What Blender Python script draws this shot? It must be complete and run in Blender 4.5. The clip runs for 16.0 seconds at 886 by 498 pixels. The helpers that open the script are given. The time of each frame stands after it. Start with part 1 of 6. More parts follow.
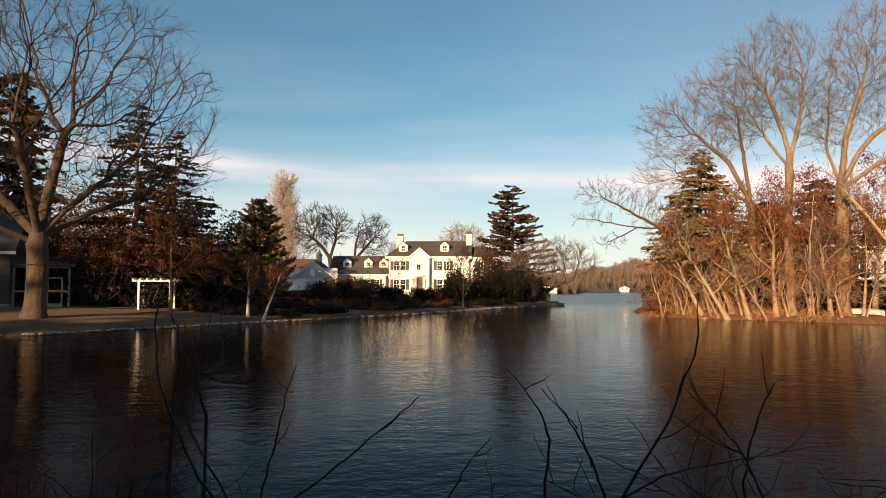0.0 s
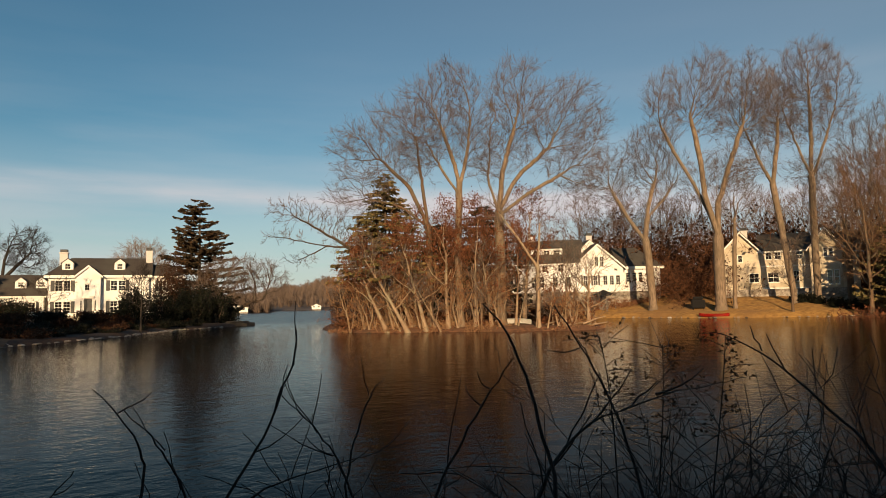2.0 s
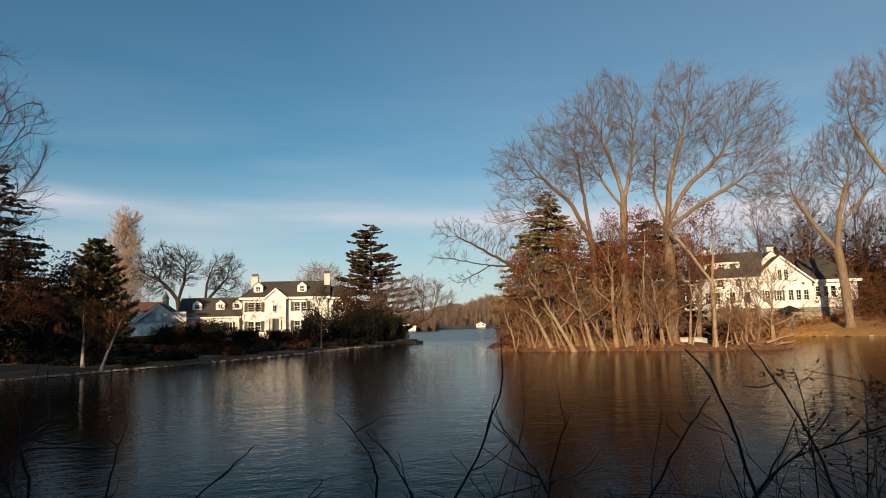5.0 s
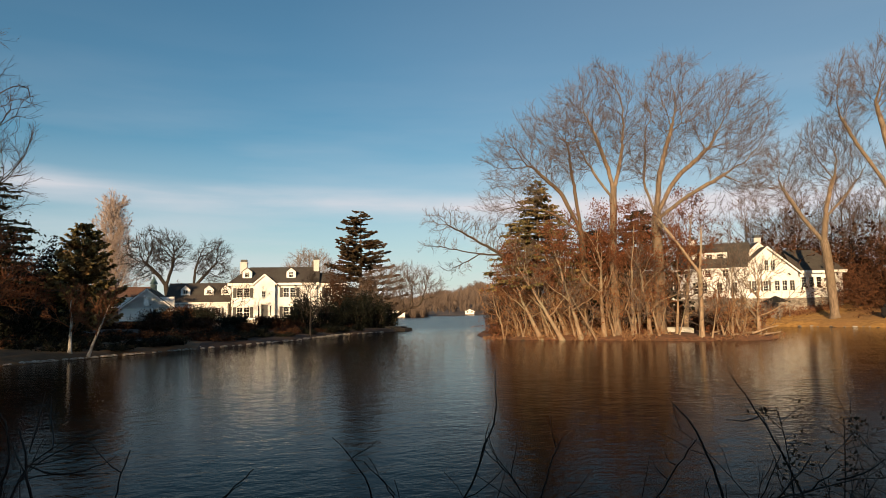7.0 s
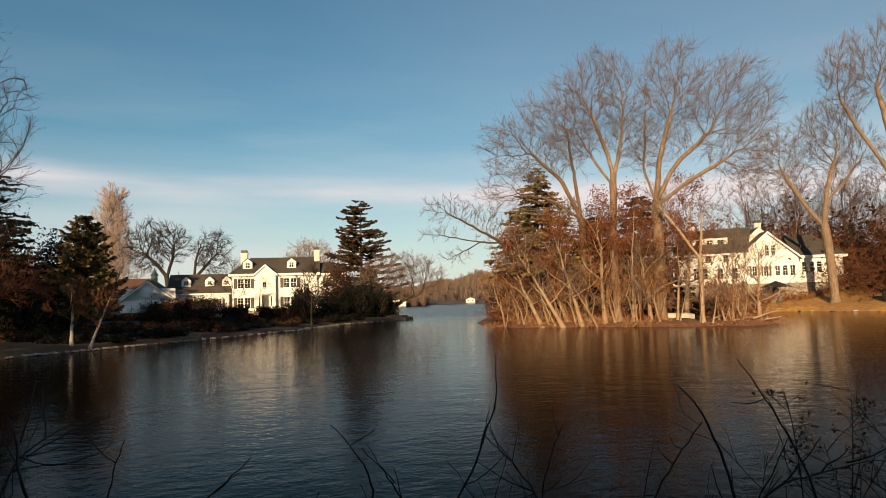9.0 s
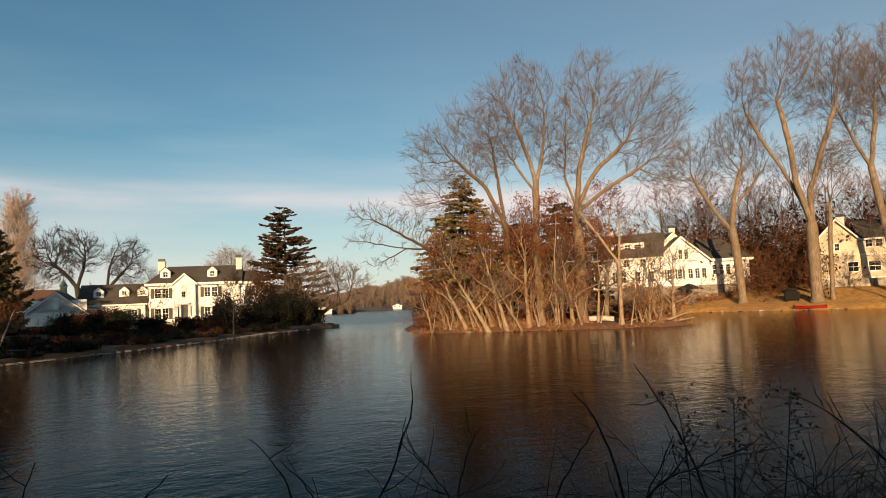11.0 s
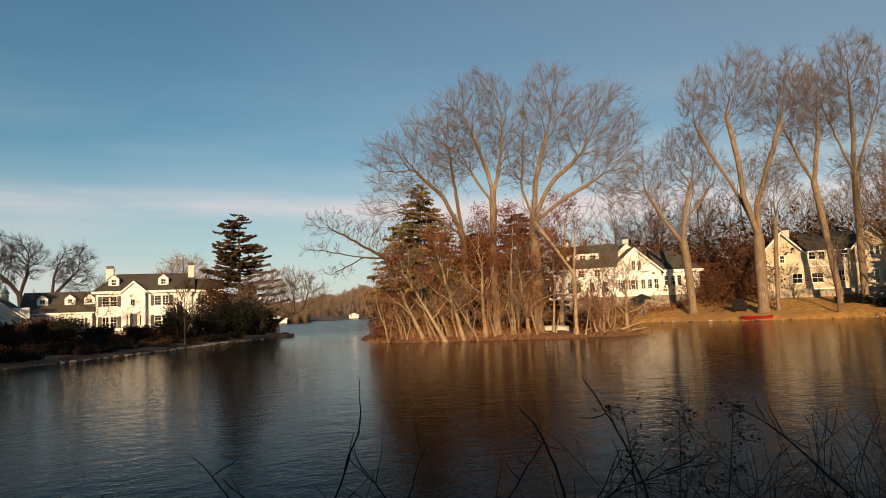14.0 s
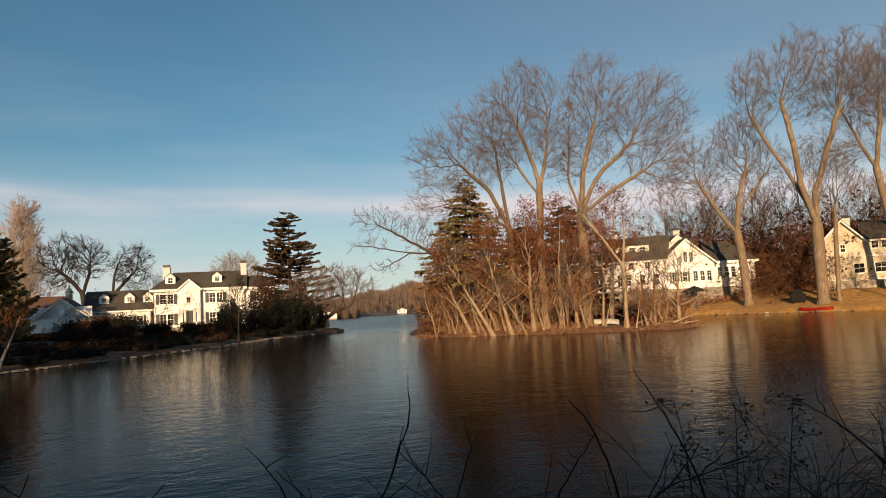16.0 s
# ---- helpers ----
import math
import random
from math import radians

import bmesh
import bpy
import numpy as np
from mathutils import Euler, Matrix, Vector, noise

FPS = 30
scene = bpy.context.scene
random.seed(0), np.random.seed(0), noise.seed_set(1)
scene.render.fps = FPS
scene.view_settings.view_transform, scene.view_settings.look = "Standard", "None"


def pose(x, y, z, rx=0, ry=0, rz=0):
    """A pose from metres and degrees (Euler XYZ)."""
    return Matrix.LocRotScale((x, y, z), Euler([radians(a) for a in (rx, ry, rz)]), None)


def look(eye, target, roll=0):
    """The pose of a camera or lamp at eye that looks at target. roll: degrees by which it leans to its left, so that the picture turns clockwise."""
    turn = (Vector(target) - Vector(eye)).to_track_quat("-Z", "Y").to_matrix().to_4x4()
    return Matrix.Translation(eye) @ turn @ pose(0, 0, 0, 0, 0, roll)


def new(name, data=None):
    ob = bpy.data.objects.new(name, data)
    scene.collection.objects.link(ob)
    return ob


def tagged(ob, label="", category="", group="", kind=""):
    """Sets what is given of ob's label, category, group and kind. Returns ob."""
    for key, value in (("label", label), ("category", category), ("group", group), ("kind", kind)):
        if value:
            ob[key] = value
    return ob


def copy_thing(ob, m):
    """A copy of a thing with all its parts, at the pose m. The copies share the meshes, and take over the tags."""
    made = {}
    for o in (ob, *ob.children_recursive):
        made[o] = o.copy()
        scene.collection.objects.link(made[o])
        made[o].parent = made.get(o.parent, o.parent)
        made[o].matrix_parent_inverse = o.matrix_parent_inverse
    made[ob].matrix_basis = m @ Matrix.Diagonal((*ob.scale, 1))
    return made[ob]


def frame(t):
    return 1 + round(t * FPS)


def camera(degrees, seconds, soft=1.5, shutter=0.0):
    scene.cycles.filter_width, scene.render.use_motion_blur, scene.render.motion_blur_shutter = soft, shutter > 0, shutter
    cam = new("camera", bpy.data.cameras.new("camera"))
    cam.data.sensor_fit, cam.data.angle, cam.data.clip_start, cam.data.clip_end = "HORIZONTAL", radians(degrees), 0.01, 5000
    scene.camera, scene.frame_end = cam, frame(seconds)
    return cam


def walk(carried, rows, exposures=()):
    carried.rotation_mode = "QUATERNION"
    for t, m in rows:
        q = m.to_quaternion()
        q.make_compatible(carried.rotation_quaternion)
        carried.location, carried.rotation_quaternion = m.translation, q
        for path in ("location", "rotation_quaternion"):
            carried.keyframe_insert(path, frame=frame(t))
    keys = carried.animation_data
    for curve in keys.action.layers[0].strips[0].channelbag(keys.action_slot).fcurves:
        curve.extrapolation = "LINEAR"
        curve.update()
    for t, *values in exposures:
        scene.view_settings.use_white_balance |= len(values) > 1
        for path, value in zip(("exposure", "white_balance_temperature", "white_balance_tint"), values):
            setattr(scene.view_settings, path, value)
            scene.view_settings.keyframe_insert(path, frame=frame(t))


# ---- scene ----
cam = camera(66.1, 16.0, soft=0.9)
# seconds, eye x y z, Euler angles
ROWS = [
    (0, -0.060, 0.200, 2.300, 93.30, -0.18, -0.07),
    (0.5, 0.040, 0.220, 2.290, 93.24, 0.22, -9.45),
    (1, 0.120, 0.220, 2.289, 93.59, 1.30, -17.09),
    (1.5, 0.150, 0.200, 2.284, 94.65, 0.73, -20.78),
    (2, 0.161, 0.176, 2.280, 94.61, 1.19, -25.43),
    (2.5, 0.139, 0.080, 2.258, 99.00, 5.49, -28.87),
    (3, 0.124, 0.076, 2.226, 98.40, 4.24, -28.21),
    (3.5, 0.075, 0.062, 2.213, 97.61, 1.98, -23.34),
    (4, 0.046, 0.057, 2.217, 96.80, 1.14, -16.38),
    (4.2, 0.032, 0.041, 2.233, 96.89, 1.47, -13.95),
    (6.3, 0.001, 0.001, 2.451, 95.62, 1.36, -11.11),
    (6.5, 0.001, 0.001, 2.455, 95.66, 1.28, -11.57),
    (7, -0.022, -0.046, 2.460, 95.27, 0.97, -12.71),
    (7.5, -0.008, 0.001, 2.455, 95.48, 1.45, -12.80),
    (8, -0.002, 0.001, 2.446, 94.50, 1.52, -12.90),
    (8.2, -0.002, 0.001, 2.443, 94.27, 1.57, -12.55),
    (10.3, -0.014, -0.086, 2.465, 94.73, 1.75, -14.26),
    (10.5, -0.014, -0.103, 2.467, 94.83, 2.08, -15.25),
    (11, 0.003, -0.095, 2.467, 94.62, 2.54, -18.77),
    (11.5, 0.007, -0.099, 2.465, 93.93, 2.78, -19.42),
    (12, 0.010, -0.098, 2.464, 94.05, 2.62, -19.62),
    (12.5, 0.008, -0.100, 2.463, 93.85, 2.53, -20.03),
    (13, 0.012, -0.090, 2.463, 94.12, 2.58, -19.96),
    (13.5, 0.019, -0.090, 2.474, 95.21, 2.26, -21.36),
    (14, 0.028, -0.089, 2.477, 95.25, 2.37, -22.37),
    (14.5, 0.036, -0.079, 2.475, 95.14, 2.44, -23.13),
    (15, 0.043, -0.073, 2.474, 94.78, 2.61, -22.59),
    (15.5, 0.049, -0.066, 2.472, 94.92, 2.63, -22.08),
    (16, 0.031, -0.084, 2.473, 94.98, 2.90, -18.37),
]
# seconds, stops, white balance: the clip's camera dims and cools a little as it swings
EXPOSURES = [(0, 1.18, 7500, 16), (0.5, 0.83, 7650, 15), (1.0, 0.70, 7500, 13), (2.0, 0.55, 6970, 10), (2.5, 0.53, 6570, 8), (3.0, 0.51, 6070, 7), (3.5, 0.55, 5920, 7), (4.0, 0.65, 6170, 8), (6.5, 0.73, 6620, 9),
             (8.0, 0.87, 7130, 12), (11.0, 0.85, 7350, 12), (12.5, 0.79, 7500, 12), (14.5, 0.71, 7150, 12), (16.0, 0.71, 6950, 12)]
walk(cam, [(t, pose(x, y, z, a, b, c)) for t, x, y, z, a, b, c in ROWS], EXPOSURES)

# ---- sky and sun: low winter sun behind the viewer ----
SUN_AZ, SUN_EL = 205.0, 13.0
world = bpy.data.worlds.new("sky")
scene.world = world
world.use_nodes = True
wn, wl = world.node_tree.nodes, world.node_tree.links
wn.clear()
sky = wn.new("ShaderNodeTexSky")
sky.sky_type, sky.sun_disc = "NISHITA", False
sky.sun_elevation, sky.sun_rotation = radians(SUN_EL), radians(SUN_AZ)
sky.air_density, sky.dust_density, sky.ozone_density = 1.0, 0.2, 2.0
coord = wn.new("ShaderNodeTexCoord")
sep = wn.new("ShaderNodeSeparateXYZ")
wl.new(coord.outputs["Generated"], sep.inputs[0])


def wmath(op, a, b=None, c=None):
    n = wn.new("ShaderNodeMath")
    n.operation = op
    for i, v in enumerate((a, b, c)):
        if v is None:
            continue
        if isinstance(v, (int, float)):
            n.inputs[i].default_value = v
        else:
            wl.new(v, n.inputs[i])
    return n.outputs[0]


# thin cirrus: a low veil that thickens towards the horizon, and one long streak
stretch = wn.new("ShaderNodeMapping")
stretch.inputs["Scale"].default_value = (2.2, 2.2, 17.0)
wl.new(coord.outputs["Generated"], stretch.inputs[0])
veil = wn.new("ShaderNodeTexNoise")
veil.inputs["Scale"].default_value, veil.inputs["Detail"].default_value = 1.3, 6.0
wl.new(stretch.outputs[0], veil.inputs[0])
high = sep.outputs["Z"]
fall = wmath("SUBTRACT", 1.0, wmath("MULTIPLY", high, 2.2))
fall = wmath("POWER", wmath("MAXIMUM", fall, 0.0), 2.0)
soft_veil = wmath("MULTIPLY", wmath("MULTIPLY", wmath("SUBTRACT", veil.outputs[0], 0.38), 1.6), fall)
line = wmath("ADD", high, wmath("MULTIPLY", sep.outputs["X"], 0.035))
line = wmath("ABSOLUTE", wmath("SUBTRACT", line, 0.161))
line = wmath("MAXIMUM", wmath("SUBTRACT", 1.0, wmath("DIVIDE", line, 0.026)), 0.0)
ragged = wmath("MAXIMUM", wmath("MULTIPLY_ADD", veil.outputs[0], 1.6, -0.32), 0.0)
streak = wmath("MULTIPLY", wmath("MULTIPLY", line, ragged), 0.95)
haze = wmath("MULTIPLY", wmath("MAXIMUM", wmath("SUBTRACT", 1.0, wmath("DIVIDE", wmath("ABSOLUTE", high), 0.24)), 0.0), 0.62)
cover = wn.new("ShaderNodeClamp")
thin = wmath("MAXIMUM", wmath("MULTIPLY", sep.outputs["X"], 0.19), 0.0)
wl.new(wmath("ADD", wmath("ADD", haze, thin), wmath("ADD", wmath("MAXIMUM", soft_veil, 0.0), streak)), cover.inputs[0])
blend = wn.new("ShaderNodeMix")
blend.data_type = "RGBA"
wl.new(cover.outputs[0], blend.inputs["Factor"])
clear = wn.new("ShaderNodeMix")
clear.data_type, clear.blend_type = "RGBA", "MULTIPLY"
clear.inputs["Factor"].default_value, clear.inputs["B"].default_value = 1.0, (0.62, 0.98, 1.05, 1)
wl.new(sky.outputs[0], clear.inputs["A"])
wl.new(clear.outputs["Result"], blend.inputs["A"])
blend.inputs["B"].default_value = (7.6, 7.6, 8.3, 1)
back = wn.new("ShaderNodeBackground")
back.inputs["Strength"].default_value = 0.055
wl.new(blend.outputs["Result"], back.inputs["Color"])
wout = wn.new("ShaderNodeOutputWorld")
wl.new(back.outputs[0], wout.inputs[0])

sun_way = Vector((math.sin(radians(SUN_AZ)), math.cos(radians(SUN_AZ)), math.tan(radians(SUN_EL))))
sun = new("sun", bpy.data.lights.new("sun", "SUN"))
sun.data.energy, sun.data.angle, sun.data.color = 4.6, radians(0.6), (1.0, 0.71, 0.42)
sun.matrix_world = look(sun_way * 300, (0, 0, 0))


# ---- materials ----
def mat(name, dark, light, scale=4.0, rough=0.8, bump=0.3, stretch=(1, 1, 1), wear=None, wear_scale=0.4, per_piece=0.0, coarse=None):
    """A procedural surface: grain between two colours, a second, larger scale of wear, relief."""
    m = bpy.data.materials.new(name)
    m.use_nodes = True
    n, l = m.node_tree.nodes, m.node_tree.links
    bsdf = n["Principled BSDF"]
    tc = n.new("ShaderNodeTexCoord")
    mp = n.new("ShaderNodeMapping")
    mp.inputs["Scale"].default_value = stretch
    l.new(tc.outputs["Object"], mp.inputs[0])
    fine = n.new("ShaderNodeTexNoise")
    fine.inputs["Scale"].default_value, fine.inputs["Detail"].default_value = scale, 8.0
    l.new(mp.outputs[0], fine.inputs[0])
    ramp = n.new("ShaderNodeValToRGB")
    ramp.color_ramp.elements[0].position, ramp.color_ramp.elements[1].position = 0.3, 0.7
    ramp.color_ramp.elements[0].color, ramp.color_ramp.elements[1].color = (*dark, 1), (*light, 1)
    l.new(fine.outputs[0], ramp.inputs[0])
    colour = ramp.outputs[0]
    if wear:
        big = n.new("ShaderNodeTexNoise")
        big.inputs["Scale"].default_value, big.inputs["Detail"].default_value = wear_scale, 5.0
        l.new(tc.outputs["Object"], big.inputs[0])
        sharp = n.new("ShaderNodeMapRange")
        sharp.inputs["From Min"].default_value, sharp.inputs["From Max"].default_value = 0.45, 0.65
        l.new(big.outputs[0], sharp.inputs[0])
        mx = n.new("ShaderNodeMix")
        mx.data_type = "RGBA"
        l.new(sharp.outputs[0], mx.inputs["Factor"])
        l.new(colour, mx.inputs["A"])
        mx.inputs["B"].default_value = (*wear, 1)
        colour = mx.outputs["Result"]
    if per_piece:
        src = n.new("ShaderNodeObjectInfo").outputs["Random"] if per_piece > 0 else n.new("ShaderNodeNewGeometry").outputs["Random Per Island"]
        mr = n.new("ShaderNodeMapRange")
        mr.inputs["To Min"].default_value, mr.inputs["To Max"].default_value = 1 - abs(per_piece), 1 + abs(per_piece)
        l.new(src, mr.inputs[0])
        hs = n.new("ShaderNodeHueSaturation")
        l.new(mr.outputs[0], hs.inputs["Value"])
        l.new(colour, hs.inputs["Color"])
        colour = hs.outputs[0]
    l.new(colour, bsdf.inputs["Base Color"])
    bsdf.inputs["Roughness"].default_value = rough
    if not bump:
        bsdf.inputs["Specular IOR Level"].default_value = 0.15
    if bump:
        bp = n.new("ShaderNodeBump")
        bp.inputs["Strength"].default_value, bp.inputs["Distance"].default_value = bump, 0.05
        l.new(fine.outputs[0], bp.inputs["Height"])
        l.new(bp.outputs[0], bsdf.inputs["Normal"])
    return m


BARK = mat("grey brown bark", (0.06, 0.034, 0.019), (0.17, 0.105, 0.060), 6, 0.9, 0.8, (1, 1, 0.25), (0.09, 0.075, 0.05), 0.5)
BARK_PALE = mat("pale weathered bark", (0.20, 0.130, 0.080), (0.37, 0.258, 0.166), 6, 0.9, 0.7, (1, 1, 0.3), (0.25, 0.22, 0.15), 0.5)
BARK_MID = mat("tan brown furrowed bark", (0.10, 0.070, 0.046), (0.255, 0.184, 0.126), 6, 0.9, 1.0, (1, 1, 0.25), (0.15, 0.11, 0.07), 0.5)
BARK_OAK = mat("dark furrowed oak bark", (0.022, 0.014, 0.009), (0.075, 0.046, 0.027), 6, 0.9, 0.9, (1, 1, 0.25), (0.06, 0.045, 0.03), 0.5)
TWIG_OAK = mat("dark oak twigs", (0.03, 0.02, 0.013), (0.07, 0.046, 0.03), 2, 0.9, 0)
BARK_DARK = mat("near-black bark", (0.012, 0.009, 0.007), (0.034, 0.025, 0.018), 8, 0.85, 0.7, (1, 1, 0.3))
TWIG = mat("fine bare twigs", (0.090, 0.068, 0.056), (0.165, 0.128, 0.106), 2, 0.9, 0)
TWIG_GREY = mat("far grey brown twigs", (0.10, 0.056, 0.032), (0.17, 0.100, 0.058), 2, 0.9, 0)
FAR_TWIG = mat("far mauve grey twigs", (0.10, 0.073, 0.058), (0.17, 0.128, 0.105), 2, 0.9, 0)
TWIG_PINK = mat("pale pink brown twigs", (0.24, 0.190, 0.170), (0.37, 0.300, 0.270), 2, 0.9, 0)
TWIG_PALE = mat("pale tan brush stems", (0.18, 0.098, 0.050), (0.34, 0.200, 0.108), 2, 0.9, 0)
TWIG_ASH = mat("pale ash grey twigs", (0.16, 0.120, 0.094), (0.26, 0.205, 0.165), 2, 0.9, 0)
TWIG_RED = mat("reddish brush", (0.085, 0.036, 0.019), (0.175, 0.078, 0.038), 2, 0.9, 0)
BIRCH = mat("white birch bark", (0.30, 0.27, 0.23), (0.55, 0.51, 0.45), 5, 0.7, 0.3, (1, 1, 3), (0.2, 0.17, 0.14), 2.5)
NEEDLE = mat("dark conifer needles", (0.010, 0.014, 0.007), (0.03, 0.034, 0.016), 1.2, 0.8, 0, wear=(0.04, 0.028, 0.015), wear_scale=0.6, per_piece=-0.35)
NEEDLE_BROWN = mat("bronzed conifer needles", (0.036, 0.027, 0.015), (0.085, 0.058, 0.031), 1.2, 0.8, 0, wear=(0.075, 0.042, 0.021), wear_scale=0.5, per_piece=-0.35)
NEEDLE_OLIVE = mat("olive pine needles", (0.085, 0.075, 0.030), (0.20, 0.165, 0.070), 1.2, 0.8, 0, wear=(0.20, 0.125, 0.055), wear_scale=0.5, per_piece=-0.4)
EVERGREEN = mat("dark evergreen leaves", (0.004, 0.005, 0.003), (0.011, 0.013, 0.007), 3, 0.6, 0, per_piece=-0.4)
LEAF_RUST = mat("dead rust brown leaves", (0.10, 0.034, 0.018), (0.21, 0.080, 0.036), 1.0, 0.8, 0, wear=(0.15, 0.062, 0.032), wear_scale=0.4, per_piece=-0.35)
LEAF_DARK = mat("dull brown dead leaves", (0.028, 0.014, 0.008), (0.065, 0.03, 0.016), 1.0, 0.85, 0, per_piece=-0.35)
SEED = mat("dry olive seed heads", (0.03, 0.02, 0.011), (0.07, 0.05, 0.028), 40, 0.9, 0)
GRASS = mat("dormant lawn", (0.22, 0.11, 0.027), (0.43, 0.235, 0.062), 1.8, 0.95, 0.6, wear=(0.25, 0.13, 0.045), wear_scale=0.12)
# darker copy of the lawn: the garden's half shade is in the colour
SHADED_LAWN = mat("brown winter lawn, shade in the tone", (0.07, 0.036, 0.014), (0.16, 0.085, 0.034), 2.2, 0.95, 0.6, wear=(0.10, 0.052, 0.022), wear_scale=0.2)
# litter darkened so that the left bank's shade is in the colour
SHADED_LITTER = mat("leaf litter", (0.018, 0.009, 0.005), (0.065, 0.030, 0.014), 3.0, 0.95, 0.8, wear=(0.032, 0.017, 0.009), wear_scale=0.3)
# brighter copy of the litter: the sunlit banks' light is in the colour
SUNLIT_LITTER = mat("red brown litter, sunlight in the tone", (0.075, 0.032, 0.016), (0.23, 0.105, 0.050), 3.5, 0.95, 0.9, wear=(0.12, 0.06, 0.03), wear_scale=0.35)
DARK_STONE = mat("dark landing stone", (0.012, 0.011, 0.010), (0.045, 0.040, 0.035), 5, 0.8, 0.7)
MUD = mat("wet bank soil", (0.03, 0.022, 0.015), (0.09, 0.06, 0.038), 2.5, 0.85, 0.8)
FAR_WOOD = mat("far winter woodland", (0.065, 0.05, 0.04), (0.14, 0.10, 0.075), 0.08, 0.95, 0.4, wear=(0.10, 0.07, 0.05), wear_scale=0.02)
STONE = mat("pale shore stone", (0.22, 0.19, 0.16), (0.48, 0.43, 0.36), 5, 0.85, 0.7, wear=(0.16, 0.13, 0.10), wear_scale=1.5, per_piece=0.3)
GRAVEL = mat("pale gravel path", (0.13, 0.10, 0.07), (0.26, 0.20, 0.14), 9, 0.95, 0.5)
WHITE = mat("white clapboard paint", (0.69, 0.69, 0.68), (0.81, 0.81, 0.80), 3, 0.6, 0.3, (0.6, 0.6, 14), (0.64, 0.63, 0.60), 0.5)
CREAM = mat("cream clapboard paint", (0.50, 0.43, 0.32), (0.61, 0.53, 0.41), 3, 0.6, 0.3, (0.6, 0.6, 14), (0.42, 0.35, 0.24), 0.5)
TRIM = mat("white trim paint", (0.72, 0.70, 0.65), (0.82, 0.80, 0.75), 6, 0.5, 0.1)
SHINGLE = mat("dark roof shingles", (0.027, 0.022, 0.019), (0.07, 0.057, 0.047), 5, 0.9, 0.5, (1, 1, 3), (0.06, 0.055, 0.045), 0.5)
ROOF_BROWN = mat("rust brown roof shingles", (0.055, 0.026, 0.017), (0.11, 0.055, 0.036), 5, 0.9, 0.5, (1, 1, 3), (0.07, 0.04, 0.03), 0.5)
BRICK_PAINT = mat("whitewashed chimney brick", (0.44, 0.42, 0.40), (0.62, 0.60, 0.57), 9, 0.85, 0.6, (1, 1, 2))
SHUTTER = mat("black shutter paint", (0.012, 0.013, 0.014), (0.025, 0.026, 0.027), 8, 0.5, 0.1)
COPPER = mat("green copper", (0.03, 0.062, 0.06), (0.065, 0.11, 0.105), 6, 0.6, 0.2)
RED_PAINT = mat("red boat hull", (0.55, 0.02, 0.015), (0.70, 0.04, 0.03), 4, 0.4, 0.05, wear=(0.5, 0.05, 0.04), wear_scale=1.5)
WEATHERED = mat("weathered grey wood", (0.14, 0.12, 0.10), (0.27, 0.23, 0.19), 7, 0.9, 0.5, (0.3, 1, 1))
DARK_METAL = mat("dark painted metal", (0.008, 0.008, 0.008), (0.018, 0.017, 0.016), 8, 0.5, 0.1)

CANVAS = mat("dark canvas", (0.003, 0.003, 0.003), (0.007, 0.006, 0.006), 8, 1.0, 0.1)

GLASS = bpy.data.materials.new("window glass")
GLASS.use_nodes = True
gb = GLASS.node_tree.nodes["Principled BSDF"]
gb.inputs["Base Color"].default_value, gb.inputs["Roughness"].default_value = (0.012, 0.013, 0.015, 1), 0.08
gb.inputs["Specular IOR Level"].default_value = 0.6

WATER = bpy.data.materials.new("rippled lake water")
WATER.use_nodes = True
n, l = WATER.node_tree.nodes, WATER.node_tree.links
wb = n["Principled BSDF"]
wb.inputs["Base Color"].default_value = (0.006, 0.0034, 0.0025, 1)
wb.inputs["Roughness"].default_value, wb.inputs["IOR"].default_value = 0.05, 1.068
tc = n.new("ShaderNodeTexCoord")
height = None
for scale, stretch_by, weight in ((0.7, (1, 1.3, 1), 0.24), (2.4, (1, 1.35, 1), 0.5), (6.0, (1, 1.25, 1), 0.7), (15.0, (1, 1.2, 1), 0.5)):
    mp = n.new("ShaderNodeMapping")
    mp.inputs["Scale"].default_value, mp.inputs["Rotation"].default_value = stretch_by, (0, 0, radians(-12))
    l.new(tc.outputs["Object"], mp.inputs[0])
    nz = n.new("ShaderNodeTexNoise")
    nz.inputs["Scale"].default_value, nz.inputs["Detail"].default_value = scale, 3.0
    l.new(mp.outputs[0], nz.inputs[0])
    ma = n.new("ShaderNodeMath")
    ma.operation = "MULTIPLY_ADD"
    ma.inputs[1].default_value = weight / scale * 4
    l.new(nz.outputs[0], ma.inputs[0])
    if height:
        l.new(height, ma.inputs[2])
    else:
        ma.inputs[2].default_value = 0
    height = ma.outputs[0]
# the open reach beyond the garden point is ruffled more by the wind than the sheltered cove
place = n.new("ShaderNodeSeparateXYZ")
l.new(tc.outputs["Object"], place.inputs[0])
wind = n.new("ShaderNodeMapRange")
wind.inputs["From Min"].default_value, wind.inputs["From Max"].default_value = 70.0, 130.0
wind.inputs["To Min"].default_value, wind.inputs["To Max"].default_value = 1.0, 5.0
l.new(place.outputs["Y"], wind.inputs[0])
gloss = n.new("ShaderNodeMapRange")
gloss.inputs["From Min"].default_value, gloss.inputs["From Max"].default_value = 60.0, 105.0
gloss.inputs["To Min"].default_value, gloss.inputs["To Max"].default_value = 0.05, 0.2
l.new(place.outputs["Y"], gloss.inputs[0])
l.new(gloss.outputs[0], wb.inputs["Roughness"])
ruffled = n.new("ShaderNodeMath")
ruffled.operation = "MULTIPLY"
l.new(height, ruffled.inputs[0])
l.new(wind.outputs[0], ruffled.inputs[1])
bp = n.new("ShaderNodeBump")
